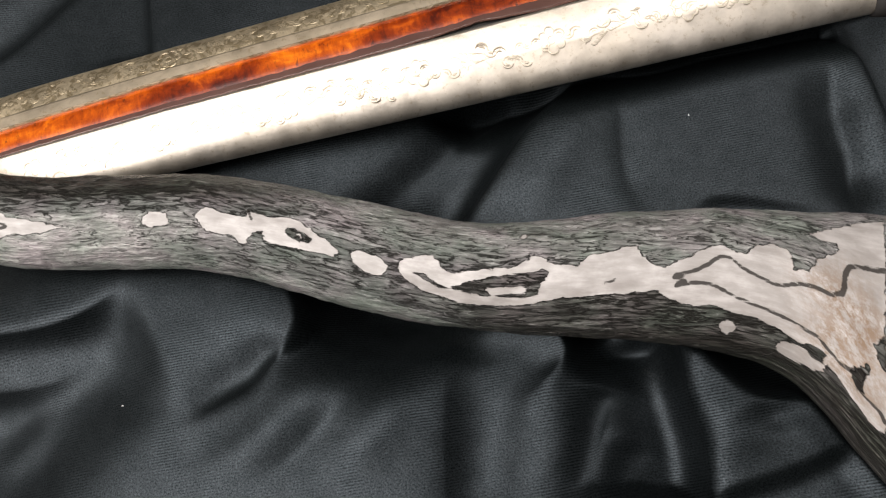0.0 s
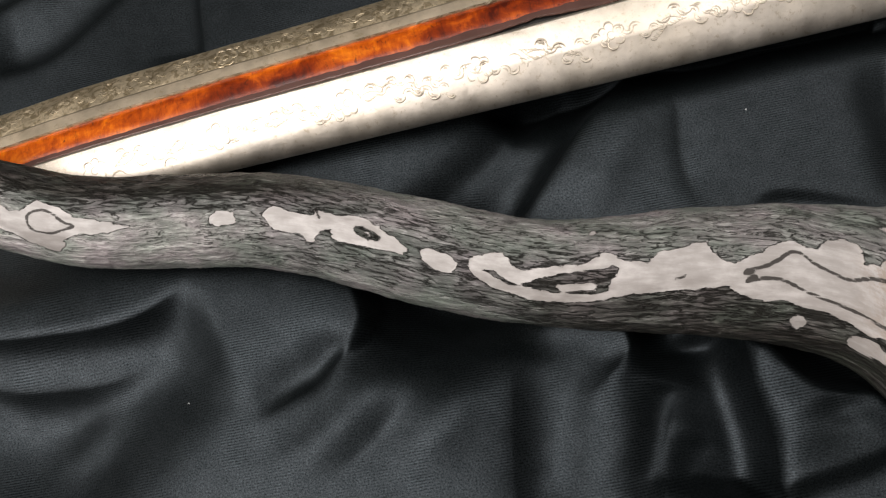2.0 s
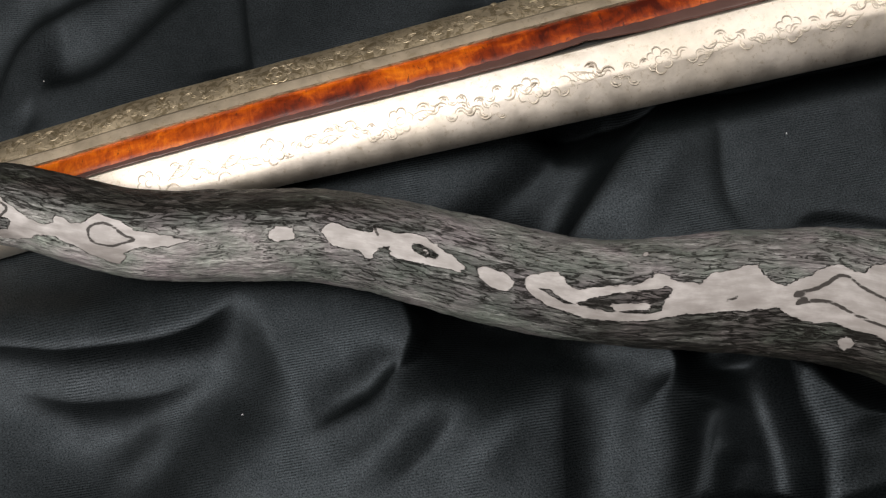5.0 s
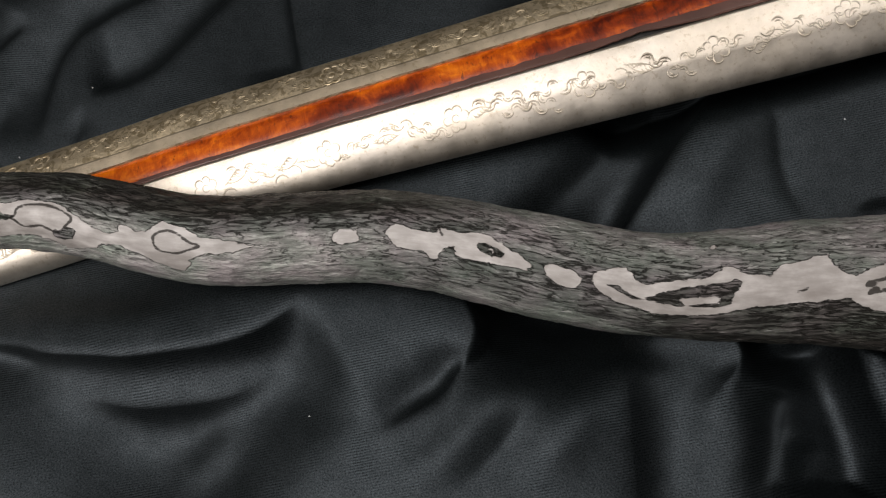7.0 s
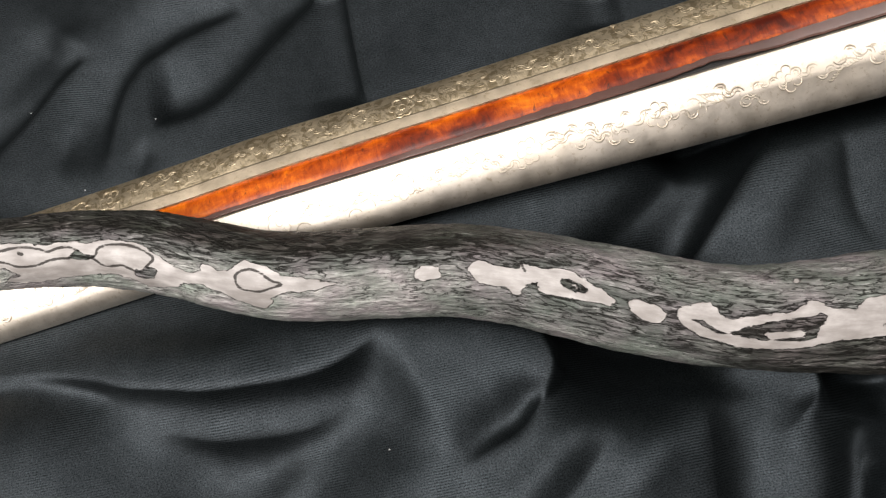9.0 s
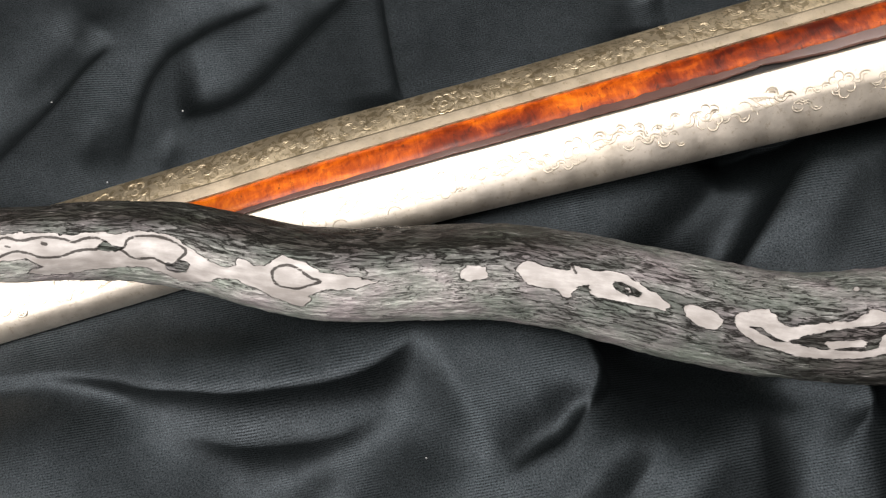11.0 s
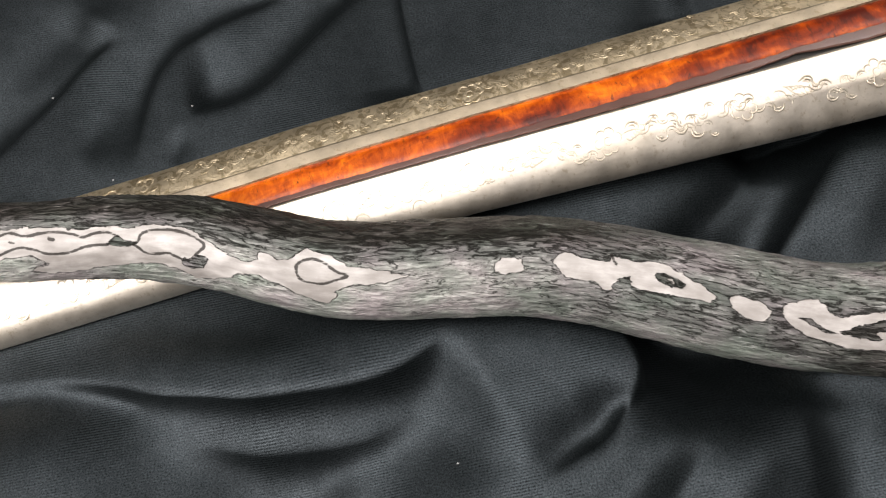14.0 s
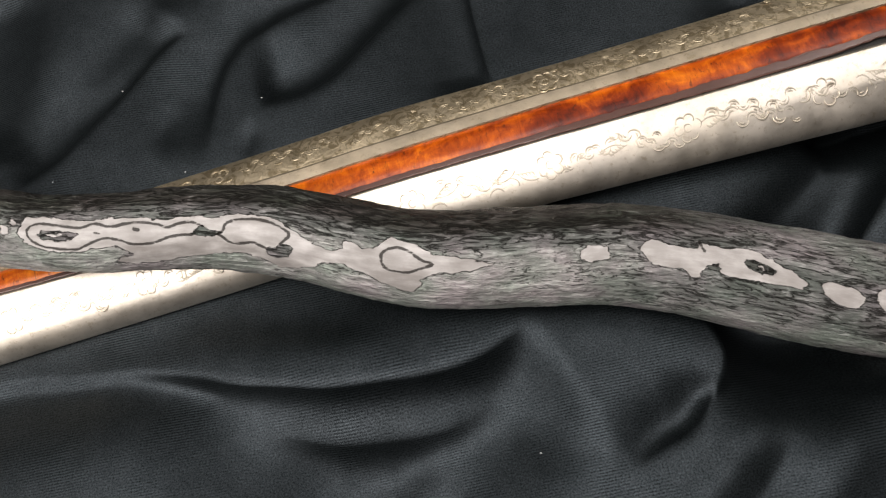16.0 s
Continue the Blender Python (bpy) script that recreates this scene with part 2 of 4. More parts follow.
LINT = material("white_lint", plain_look((0.55, 0.55, 0.55), 0.9))


# ---- mesh helpers ----
def mesh_from(name, verts, faces, mat, smooth=True):
    mesh = bpy.data.meshes.new(name)
    mesh.from_pydata([tuple(v) for v in verts], [], [tuple(int(i) for i in f) for f in faces])
    mesh.materials.append(mat)
    mesh.polygons.foreach_set("use_smooth", [smooth] * len(mesh.polygons))
    mesh.update()
    return mesh


def under(name, mesh, parent, label=""):
    ob = new(name, mesh)
    ob.parent = parent
    return tagged(ob, label)


def grid_faces(rows, cols, closed=False):
    """Quads of a grid of rows x cols vertices; closed: the last column joins the first."""
    i, j = np.meshgrid(np.arange(rows - 1), np.arange(cols if closed else cols - 1), indexing="ij")
    k = (j + 1) % cols
    return np.stack([i * cols + j, (i + 1) * cols + j, (i + 1) * cols + k, i * cols + k], -1).reshape(-1, 4)


def box(name, low, high, mat):
    bm = bmesh.new()
    bmesh.ops.create_cube(bm, size=1)
    for v in bm.verts:
        v.co = [low[i] + (v.co[i] + 0.5) * (high[i] - low[i]) for i in range(3)]
    mesh = bpy.data.meshes.new(name)
    bm.to_mesh(mesh)
    bm.free()
    mesh.materials.append(mat)
    return mesh


def spline(points, count):
    """count points on a smooth open curve through the given points."""
    p = np.array(points, float)
    ends = np.vstack([2 * p[0] - p[1], p, 2 * p[-1] - p[-2]])
    t = np.linspace(0, len(p) - 1 - 1e-6, count)
    k = t.astype(int)
    f = (t - k)[:, None]
    a, b, c, d = (ends[k + i] for i in range(4))
    return 0.5 * (2 * b + (c - a) * f + (2 * a - 5 * b + 4 * c - d) * f ** 2 + (3 * b - a - 3 * c + d) * f ** 3)


def away(xy, line):
    """The distance of each point from a polyline, and how far along it (0 to 1) the nearest place lies."""
    best = np.full(len(xy), 1e9)
    along = np.zeros(len(xy))
    n = len(line) - 1
    for i in range(n):
        a, b = line[i], line[i + 1]
        d = b - a
        t = np.clip(((xy - a) @ d) / (d @ d + 1e-12), 0, 1)
        dist = np.hypot(*(xy - a - t[:, None] * d).T)
        near = dist < best
        best[near], along[near] = dist[near], (i + t[near]) / n
    return best, along


def smooth_noise(xy, size, seed):
    """Soft unevenness between about -1 and 1 with lumps of that size."""
    return np.array([noise.noise(Vector((x / size + seed, y / size - seed, seed * 0.37))) for x, y in xy])


# ---- room ----
tagged(new("floor", box("floor", (-2.2, -2.2, -0.80), (2.2, 2.2, -0.75), FLOOR)), "dark wooden floor of the room", "floor", kind="structure")
tagged(new("ceiling", box("ceiling", (-2.2, -2.2, 1.75), (2.2, 2.2, 1.80), CEILING)), "plain pale ceiling of the room", "ceiling", kind="structure")
for name, low, high in (("wall_north", (-2.2, 2.1, -0.75), (2.2, 2.2, 1.75)), ("wall_south", (-2.2, -2.2, -0.75), (2.2, -2.1, 1.75)),
                        ("wall_east", (2.1, -2.1, -0.75), (2.2, 2.1, 1.75)), ("wall_west", (-2.2, -2.1, -0.75), (-2.1, 2.1, 1.75))):
    tagged(new(name, box(name, low, high, WALL)), "plain plastered wall of the room", "wall", kind="structure")

table = tagged(new("table"), "dark wooden table under the black cloth", "table")
table.location = (-0.08, 0.08, -0.75)
under("tabletop", box("tabletop", (-0.62, -0.46, 0.66), (0.62, 0.46, 0.69), TABLE), table)
for sx in (-1, 1):
    for sy in (-1, 1):
        under("leg", box("leg", (sx * 0.57 - 0.03, sy * 0.41 - 0.03, 0.0), (sx * 0.57 + 0.03, sy * 0.41 + 0.03, 0.66), TABLE), table)

# ---- scabbard ----
SC_X0, SC_X1 = -0.42, 0.207


def scab_lines(x):
    """Across the scabbard at x: lower edge, both edges of the inlay, upper edge."""
    left = np.maximum(0, -0.21 - np.asarray(x))
    fuller = np.clip((-0.08 - np.asarray(x)) / 0.11, 0, 1)
    fuller = fuller * fuller * (3 - 2 * fuller)
    return (0.1048 + 0.135 * x - 0.058 * left, 0.1312 + 0.173 * x + 0.020 * left + 0.0022 * fuller,
            0.1476 + 0.188 * x + 0.015 * left + 0.0024 * fuller, 0.1708 + 0.195 * x + 0.0050 * fuller)


SC_TOP = ((-0.42, 0.0075), (-0.32, 0.0100), (-0.24, 0.0122), (-0.20, 0.0140), (-0.16, 0.0178), (-0.10, 0.0228), (0.25, 0.0240))
SC_H = 0.0135


def scab_top(x):
    return np.interp(x, *zip(*SC_TOP))


def scab_z(x, y, drop=0.0):
    """The height of the scabbard's rounded top over (x, y)."""
    low, _, _, up = scab_lines(x)
    q = np.clip((y - (low + up) / 2) / ((up - low) / 2), -1, 1)
    # towards the mouth the lower side breaks into a facet below the chased band
    s = np.clip((-0.62 - q) / 0.38, 0, 1)
    facet = 0.0028 * s * (1 - s) * np.clip((x + 0.06) / 0.10, 0, 1)
    return scab_top(x) - SC_H + (SC_H - drop) * (1 - np.abs(q) ** 2.3) ** (1 / 2.0) - facet


def scab_strip(name, fa, fb, count, parent, mat, label, lift=0.0, lip=(0.0, 0.0), wrap=False, barrel=0.0):
    """A lengthwise strip of the scabbard between two lines across it. lip: how far each long edge turns down; wrap: -1 or 1 carries that edge round under the body."""
    xs = np.linspace(SC_X0, SC_X1, 420)
    verts = []
    for x in xs:
        lines = scab_lines(x)
        a, b = fa((*lines, x)), fb((*lines, x))
        t = np.linspace(0, 1, count)
        if wrap:
            t = 1 - np.cos(t * np.pi / 2) if wrap < 0 else np.sin(t * np.pi / 2)
        ys = a + (b - a) * t
        zs = scab_z(x, ys) + lift + barrel * (1 - (2 * t - 1) ** 4)
        line = [(x, y, z) for y, z in zip(ys, zs)]
        mid = scab_top(x) - SC_H
        yc = (lines[0] + lines[3]) / 2
        if lip[0]:
            line.insert(0, (x, ys[0], zs[0] - lip[0]))
        if lip[1]:
            line.append((x, ys[-1], zs[-1] - lip[1]))
        around = [(x, yc + (lines[3] - lines[0]) / 2 * math.cos(f), mid - SC_H * 0.8 * math.sin(f)) for f in np.linspace(0.12, math.pi / 2, 10)]
        if wrap > 0:
            line += around
        if wrap < 0:
            line = [(px, 2 * yc - py, pz) for px, py, pz in around[::-1]] + line
        verts += line
    mesh = mesh_from(name, verts, grid_faces(len(xs), len(verts) // len(xs)), mat)
    uv = mesh.uv_layers.new(name="UVMap")
    co = np.array(verts)[[l.vertex_index for l in mesh.loops]]
    uv.data.foreach_set("uv", (co[:, :2] @ np.array([[0.98, -0.18], [0.18, 0.98]])).ravel())
    return under(name, mesh, parent, label)


scabbard = tagged(new("scabbard"), "engraved silver scabbard with an amber inlay lying on the cloth", "scabbard")
lower_shell = scab_strip("lower_shell", lambda l: l[0], lambda l: l[1], 40, scabbard, SILVER, "bright polished silver shell with chased flowers", lip=(0.0, 0.0045), wrap=-1)
upper_shell = scab_strip("upper_shell", lambda l: l[2], lambda l: l[3], 30, scabbard, RAIL, "dull tarnished silver shell with chased flowers", lip=(0.0045, 0.0), wrap=1)
scab_strip("border", lambda l: l[2] - 0.0001, lambda l: l[2] + 0.24 * (l[3] - l[2]), 9, scabbard, BORDER, "smooth pale silver border along the amber", lift=0.00025, lip=(0.0, 0.0003))


def horn_share(x):
    """How much of the slot's width the dark horn takes: more towards the mouth."""
    return 0.19 + 0.17 * min(max((x + 0.12) / 0.24, 0.0), 1.0)


def ragged_edge(x, seed):
    """An uneven line along the slot, about -1 to 1."""
    return 1.3 * noise.noise(Vector((x * 70, seed, 0.0))) + 0.8 * noise.noise(Vector((x * 230, seed, 3.0)))


def seam_share(x):
    """The open seam between horn and lower shell, gaping widest where the horn has chipped."""
    return 0.070 + 0.020 * ragged_edge(x, 4.0) + 0.11 * math.exp(-((x - 0.036) / 0.020) ** 2) * (1 + 0.4 * ragged_edge(x, 9.0))


scab_strip("inlay", lambda l: l[1] + (horn_share(l[4]) - 0.05) * (l[2] - l[1]), lambda l: l[2] + 0.0004, 14, scabbard, AMBER, "glossy orange and dark red amber strip", lift=-0.0022, barrel=0.0011)
scab_strip("horn_edge", lambda l: l[1] + seam_share(l[4]) * (l[2] - l[1]), lambda l: l[1] + (horn_share(l[4]) + 0.04 + 0.045 * ragged_edge(l[4], 1.0)) * (l[2] - l[1]), 6, scabbard, HORN, "polished dark horn strip beside the amber", lift=-0.0012, lip=(0.001, 0.0))
scab_strip("slot_bed", lambda l: l[1] - 0.0005, lambda l: l[1] + 0.25 * (l[2] - l[1]), 6, scabbard, GAP, "dark open seam beside the horn", lift=-0.0038)


def end_cap(x, side, name, mat):
    ys = np.linspace(0, 2 * math.pi, 48, endpoint=False)
    low, _, _, up = scab_lines(x)
    yc, hw, mid = (low + up) / 2, (up - low) / 2, scab_top(x) - SC_H
    verts = []
    for k, (grow, out) in enumerate(((1.0, -0.004), (1.05, -0.004), (1.07, 0.001), (1.05, 0.006), (0.9, 0.011), (0.55, 0.015), (0.01, 0.0165))):
        verts += [(x + side * out, yc + hw * grow * math.cos(f), mid + SC_H * grow * math.sin(f) * (1 if math.sin(f) > 0 else 0.8)) for f in ys]
    return under(name, mesh_from(name, verts, grid_faces(7, 48, True), mat), scabbard, "darkened metal end cap")


end_cap(SC_X1, 1, "mouth_fitting", GAP)
end_cap(SC_X0, -1, "tip_cap", RAIL)

# ---- staff ----
# x, middle y, half width, middle z
ST = ((-0.430, 0.128, 0.0160, 0.0290), (-0.380, 0.114, 0.0160, 0.0295), (-0.328, 0.1004, 0.0159, 0.0297), (-0.304, 0.0947, 0.0153, 0.0300), (-0.280, 0.0916, 0.0156, 0.0302),
      (-0.256, 0.0905, 0.0160, 0.0303), (-0.232, 0.0884, 0.0166, 0.0302), (-0.208, 0.0836, 0.0180, 0.0298), (-0.184, 0.0757, 0.0189, 0.0275), (-0.160, 0.0691, 0.0189, 0.0245),
      (-0.136, 0.0664, 0.0191, 0.0225), (-0.112, 0.0654, 0.0194, 0.0208), (-0.088, 0.0634, 0.0197, 0.0199), (-0.064, 0.0585, 0.0205, 0.0196), (-0.040, 0.0508, 0.0218, 0.0193),
      (-0.016, 0.0423, 0.0224, 0.0191))
ST_RIGHT = ((0.008, 0.0350, 0.0215, 0.0188), (0.032, 0.0298, 0.0212, 0.0185), (0.056, 0.0276, 0.0225, 0.0184), (0.080, 0.0262, 0.0246, 0.0184), (0.104, 0.0235, 0.0263, 0.0184),
            (0.120, 0.0206, 0.0278, 0.0184), (0.136, 0.0152, 0.0315, 0.0184), (0.148, 0.0074, 0.0376, 0.0184), (0.158, -0.0021, 0.0456, 0.0184), (0.172, -0.012, 0.054, 0.0184), (0.200, -0.020, 0.056, 0.018), (0.235, -0.020, 0.046, 0.018))
ST_KNOTS = ST + ST_RIGHT


def staff_middle(x):
    """Middle y, half width and middle z of the staff at x, on a smooth curve."""
    k = np.array(ST_KNOTS)
    fine = spline(k, 1500)
    return tuple(np.interp(x, fine[:, 0], fine[:, i]) for i in (1, 2, 3))


def staff_place(x, a):
    """The place on the staff's skin at x and the angle a from the top (north positive), with the skin's own lumps left out."""
    y, w, z = staff_middle(x)
    slope = (staff_middle(x + 0.002)[0] - staff_middle(x - 0.002)[0]) / 0.004
    slope = slope * np.clip((0.125 - x) / 0.03, 0, 1)
    c = 1 / np.sqrt(1 + slope ** 2)
    tall = np.minimum(w, 0.0205) * 0.95
    off = w * c * np.sin(a)
    return x - off * slope * c, y + off * c, z + tall * np.cos(a)
NX, NA = 1150, 150
st_x = np.linspace(-0.428, 0.232, NX)
st_a = np.linspace(-math.pi, math.pi, NA, endpoint=False)
gx, ga = np.meshgrid(st_x, st_a, indexing="ij")
sx_, sy_, sz_ = staff_place(gx, ga)
half = staff_middle(gx)[1]
arc = ga * np.minimum(half, 0.03)
flat = np.stack([gx.ravel(), arc.ravel()], 1)


def inside(points, shape):
    """Signed distance to a closed outline: positive inside."""
    ring = np.vstack([shape, shape[:1]])
    dist, _ = away(points, ring)
    odd = np.zeros(len(points), bool)
    for (x0, y0), (x1, y1) in zip(ring[:-1], ring[1:]):
        cross = (y0 > points[:, 1]) != (y1 > points[:, 1])
        odd ^= cross & (points[:, 0] < (x1 - x0) * (points[:, 1] - y0) / (y1 - y0 + 1e-12) + x0)
    return np.where(odd, dist, -dist)


bare = np.full(len(flat), -0.02)
seam = np.full(len(flat), -0.02)
patch_of = np.full(len(flat), -1)
patch_count = 0
islands = np.zeros(len(flat))


def near_box(points, margin):
    p = np.array(points)
    return np.where((flat[:, 0] > p[:, 0].min() - margin) & (flat[:, 0] < p[:, 0].max() + margin) & (flat[:, 1] > p[:, 1].min() - margin) & (flat[:, 1] < p[:, 1].max() + margin))[0]


def bare_patch(*points):
    """Bark worn off down to pale wood inside this outline (x and arc on the skin, metres)."""
    global patch_count
    at = near_box(points, 0.004)
    d = inside(flat[at], np.array(points))
    bare[at] = np.maximum(bare[at], d)
    patch_of[at[d > -0.0008]] = patch_count
    patch_count += 1


def bark_island(*points):
    """Bark left standing within a bare patch."""
    at = near_box(points, 0.004)
    d = inside(flat[at], np.array(points))
    bare[at] = np.minimum(bare[at], -d)
    islands[at] = np.maximum(islands[at], np.clip(d / 0.0006 + 0.8, 0, 1))


def dark_seam(width, *points):
    """A thin dark layer line in the wood."""
    at = near_box(points, 0.004)
    d, _ = away(flat[at], spline(points, 6 * len(points)))
    seam[at] = np.maximum(seam[at], width / 2 - d)


stain = np.zeros(len(flat))


def brown_stain(width, *points):
    at = near_box(points, width * 2)
    d, _ = away(flat[at], np.array(points))
    stain[at] = np.maximum(stain[at], np.exp(-(d / width * 1.6) ** 2))


bare_patch((-0.3058, -0.0052), (-0.3049, -0.0009), (-0.3035, 0.0018), (-0.2973, 0.0019), (-0.2898, 0.0008), (-0.2822, 0.0002), (-0.2723, 0.0004), (-0.2652, 0.0002), (-0.2577, -0.0008), (-0.2492, -0.0021), (-0.2440, -0.0010), (-0.2369, -0.0010), (-0.2303, -0.0019), (-0.2261, -0.0003), (-0.2200, 0.0001), (-0.2133, -0.0002), (-0.2072, -0.0005), (-0.2030, -0.0026), (-0.1978, -0.0050), (-0.1916, -0.0074), (-0.1860, -0.0081), (-0.1827, -0.0063), (-0.1832, -0.0031), (-0.1799, -0.0030), (-0.1756, -0.0048), (-0.1723, -0.0039), (-0.1699, -0.0008), (-0.1666, 0.0016), (-0.1610, 0.0007), (-0.1563, -0.0004), (-0.1515, -0.0036), (-0.1449, -0.0042), (-0.1336, -0.0061), (-0.1294, -0.0065), (-0.1322, -0.0079), (-0.1388, -0.0097), (-0.1478, -0.0103), (-0.1525, -0.0113), (-0.1553, -0.0131), (-0.1563, -0.0166), (-0.1591, -0.0190), (-0.1633, -0.0186), (-0.1685, -0.0168), (-0.1728, -0.0150), (-0.1775, -0.0139), (-0.1822, -0.0125), (-0.1893, -0.0138), (-0.1921, -0.0166), (-0.1978, -0.0195), (-0.2044, -0.0211), (-0.2096, -0.0182), (-0.2157, -0.0157), (-0.2218, -0.0153), (-0.2289, -0.0160), (-0.2407, -0.0173), (-0.2525, -0.0194), (-0.2638, -0.0200), (-0.2714, -0.0177), (-0.2685, -0.0156), (-0.2629, -0.0150), (-0.2648, -0.0131), (-0.2681, -0.0109), (-0.2733, -0.0106), (-0.2785, -0.0113), (-0.2860, -0.0124), (-0.2931, -0.0118), (-0.2992, -0.0105), (-0.3030, -0.0083))
bark_island((-0.2100, -0.0117), (-0.2058, -0.0117), (-0.2044, -0.0100), (-0.2011, -0.0098), (-0.1997, -0.0111), (-0.2011, -0.0142), (-0.2053, -0.0162), (-0.2091, -0.0149))
bark_island((-0.2983, -0.0052), (-0.2964, -0.0036), (-0.2912, -0.0038), (-0.2860, -0.0040), (-0.2832, -0.0052), (-0.2855, -0.0072), (-0.2907, -0.0077), (-0.2959, -0.0069))
bare_patch((-0.2954, -0.0054), (-0.2912, -0.0048), (-0.2869, -0.0052), (-0.2912, -0.0060))
bark_island((-0.2398, -0.0078), (-0.2350, -0.0047), (-0.2317, -0.0067), (-0.2270, -0.0074), (-0.2303, -0.0086))
dark_seam(0.0010, (-0.3025, -0.0040), (-0.3011, -0.0018), (-0.2968, -0.0008), (-0.2893, -0.0017), (-0.2818, -0.0026), (-0.2766, -0.0012), (-0.2704, -0.0028), (-0.2648, -0.0023), (-0.2577, -0.0024), (-0.2525, -0.0034), (-0.2483, -0.0047), (-0.2440, -0.0035), (-0.2388, -0.0033), (-0.2346, -0.0050))
dark_seam(0.0010, (-0.3025, -0.0040), (-0.3011, -0.0071), (-0.2968, -0.0096), (-0.2898, -0.0109), (-0.2836, -0.0110), (-0.2780, -0.0087), (-0.2728, -0.0072), (-0.2676, -0.0084), (-0.2619, -0.0106), (-0.2539, -0.0104), (-0.2473, -0.0084), (-0.2388, -0.0079))
dark_seam(0.0010, (-0.2289, -0.0075), (-0.2266, -0.0063), (-0.2261, -0.0041), (-0.2218, -0.0021), (-0.2148, -0.0016), (-0.2086, -0.0022), (-0.2082, -0.0024), (-0.2044, -0.0037), (-0.2016, -0.0059), (-0.2044, -0.0100))
dark_seam(0.0010, (-0.2289, -0.0077), (-0.2228, -0.0113), (-0.2152, -0.0104), (-0.2119, -0.0116), (-0.2143, -0.0105), (-0.2100, -0.0123))
dark_seam(0.0010, (-0.1695, -0.0057), (-0.1681, -0.0037), (-0.1643, -0.0019), (-0.1596, -0.0031), (-0.1558, -0.0057), (-0.1520, -0.0071), (-0.1558, -0.0089), (-0.1600, -0.0108), (-0.1643, -0.0110), (-0.1681, -0.0099), (-0.1695, -0.0057))
dark_seam(0.0010, (-0.2766, -0.0047), (-0.2747, -0.0051))
dark_seam(0.0014, (-0.2615, -0.0044), (-0.2596, -0.0050))
bare_patch((-0.3124, -0.0022), (-0.3101, -0.0025), (-0.3082, -0.0050), (-0.3105, -0.0065), (-0.3119, -0.0063))
bare_patch((-0.3101, -0.0011), (-0.3082, 0.0006), (-0.3063, -0.0010), (-0.3077, -0.0024))
bare_patch((-0.0992, -0.0059), (-0.0982, -0.0037), (-0.0959, -0.0023), (-0.0926, -0.0020), (-0.0893, -0.0029), (-0.0879, -0.0047), (-0.0879, -0.0073), (-0.0907, -0.0081), (-0.0949, -0.0079), (-0.0987, -0.0076))
bare_patch((-0.0775, -0.0028), (-0.0761, -0.0001), (-0.0713, 0.0011), (-0.0671, -0.0001), (-0.0624, -0.0012), (-0.0581, -0.0004), (-0.0572, 0.0019), (-0.0544, 0.0021), (-0.0501, 0.0015), (-0.0473, 0.0016), (-0.0435, 0.0034), (-0.0383, 0.0029), (-0.0336, 0.0008), (-0.0294, -0.0008), (-0.0246, -0.0028), (-0.0204, -0.0058), (-0.0228, -0.0082), (-0.0265, -0.0081), (-0.0317, -0.0079), (-0.0374, -0.0085), (-0.0426, -0.0088), (-0.0478, -0.0085), (-0.0501, -0.0069), (-0.0539, -0.0072), (-0.0558, -0.0100), (-0.0544, -0.0112), (-0.0586, -0.0114), (-0.0610, -0.0092), (-0.0666, -0.0089), (-0.0718, -0.0085), (-0.0746, -0.0067))
bark_island((-0.0421, -0.0020), (-0.0397, -0.0006), (-0.0360, -0.0017), (-0.0317, -0.0027), (-0.0322, -0.0051), (-0.0360, -0.0052), (-0.0407, -0.0039))
bare_patch((-0.0388, -0.0024), (-0.0369, -0.0024), (-0.0336, -0.0033), (-0.0355, -0.0038))
bark_island((-0.0544, -0.0056), (-0.0501, -0.0049), (-0.0492, -0.0061), (-0.0529, -0.0072))
dark_seam(0.0010, (-0.0577, 0.0029), (-0.0567, 0.0009), (-0.0553, -0.0011))
bare_patch((-0.0166, -0.0048), (-0.0152, -0.0026), (-0.0110, -0.0030), (-0.0062, -0.0038), (-0.0025, -0.0061), (-0.0034, -0.0093), (-0.0058, -0.0114), (-0.0100, -0.0112), (-0.0133, -0.0092), (-0.0157, -0.0073))
bare_patch((0.0004, -0.0052), (0.0018, -0.0025), (0.0065, -0.0004), (0.0122, 0.0013), (0.0136, -0.0006), (0.0159, -0.0032), (0.0202, -0.0048), (0.0258, -0.0031), (0.0324, -0.0020), (0.0386, -0.0013), (0.0442, 0.0004), (0.0490, 0.0033), (0.0527, 0.0021), (0.0574, -0.0003), (0.0641, -0.0010), (0.0678, 0.0018), (0.0735, 0.0036), (0.0791, 0.0044), (0.0820, 0.0065), (0.0858, 0.0061), (0.0876, 0.0025), (0.0905, -0.0005), (0.0947, -0.0017), (0.0980, 0.0001), (0.1037, 0.0024), (0.1098, 0.0059), (0.1098, 0.0003), (0.1089, -0.0151), (0.1042, -0.0159), (0.0999, -0.0147), (0.0957, -0.0125), (0.0914, -0.0103), (0.0862, -0.0110), (0.0806, -0.0120), (0.0645, -0.0126), (0.0574, -0.0130), (0.0518, -0.0143), (0.0442, -0.0152), (0.0372, -0.0162), (0.0301, -0.0164), (0.0221, -0.0157), (0.0150, -0.0148), (0.0084, -0.0128), (0.0027, -0.0091))
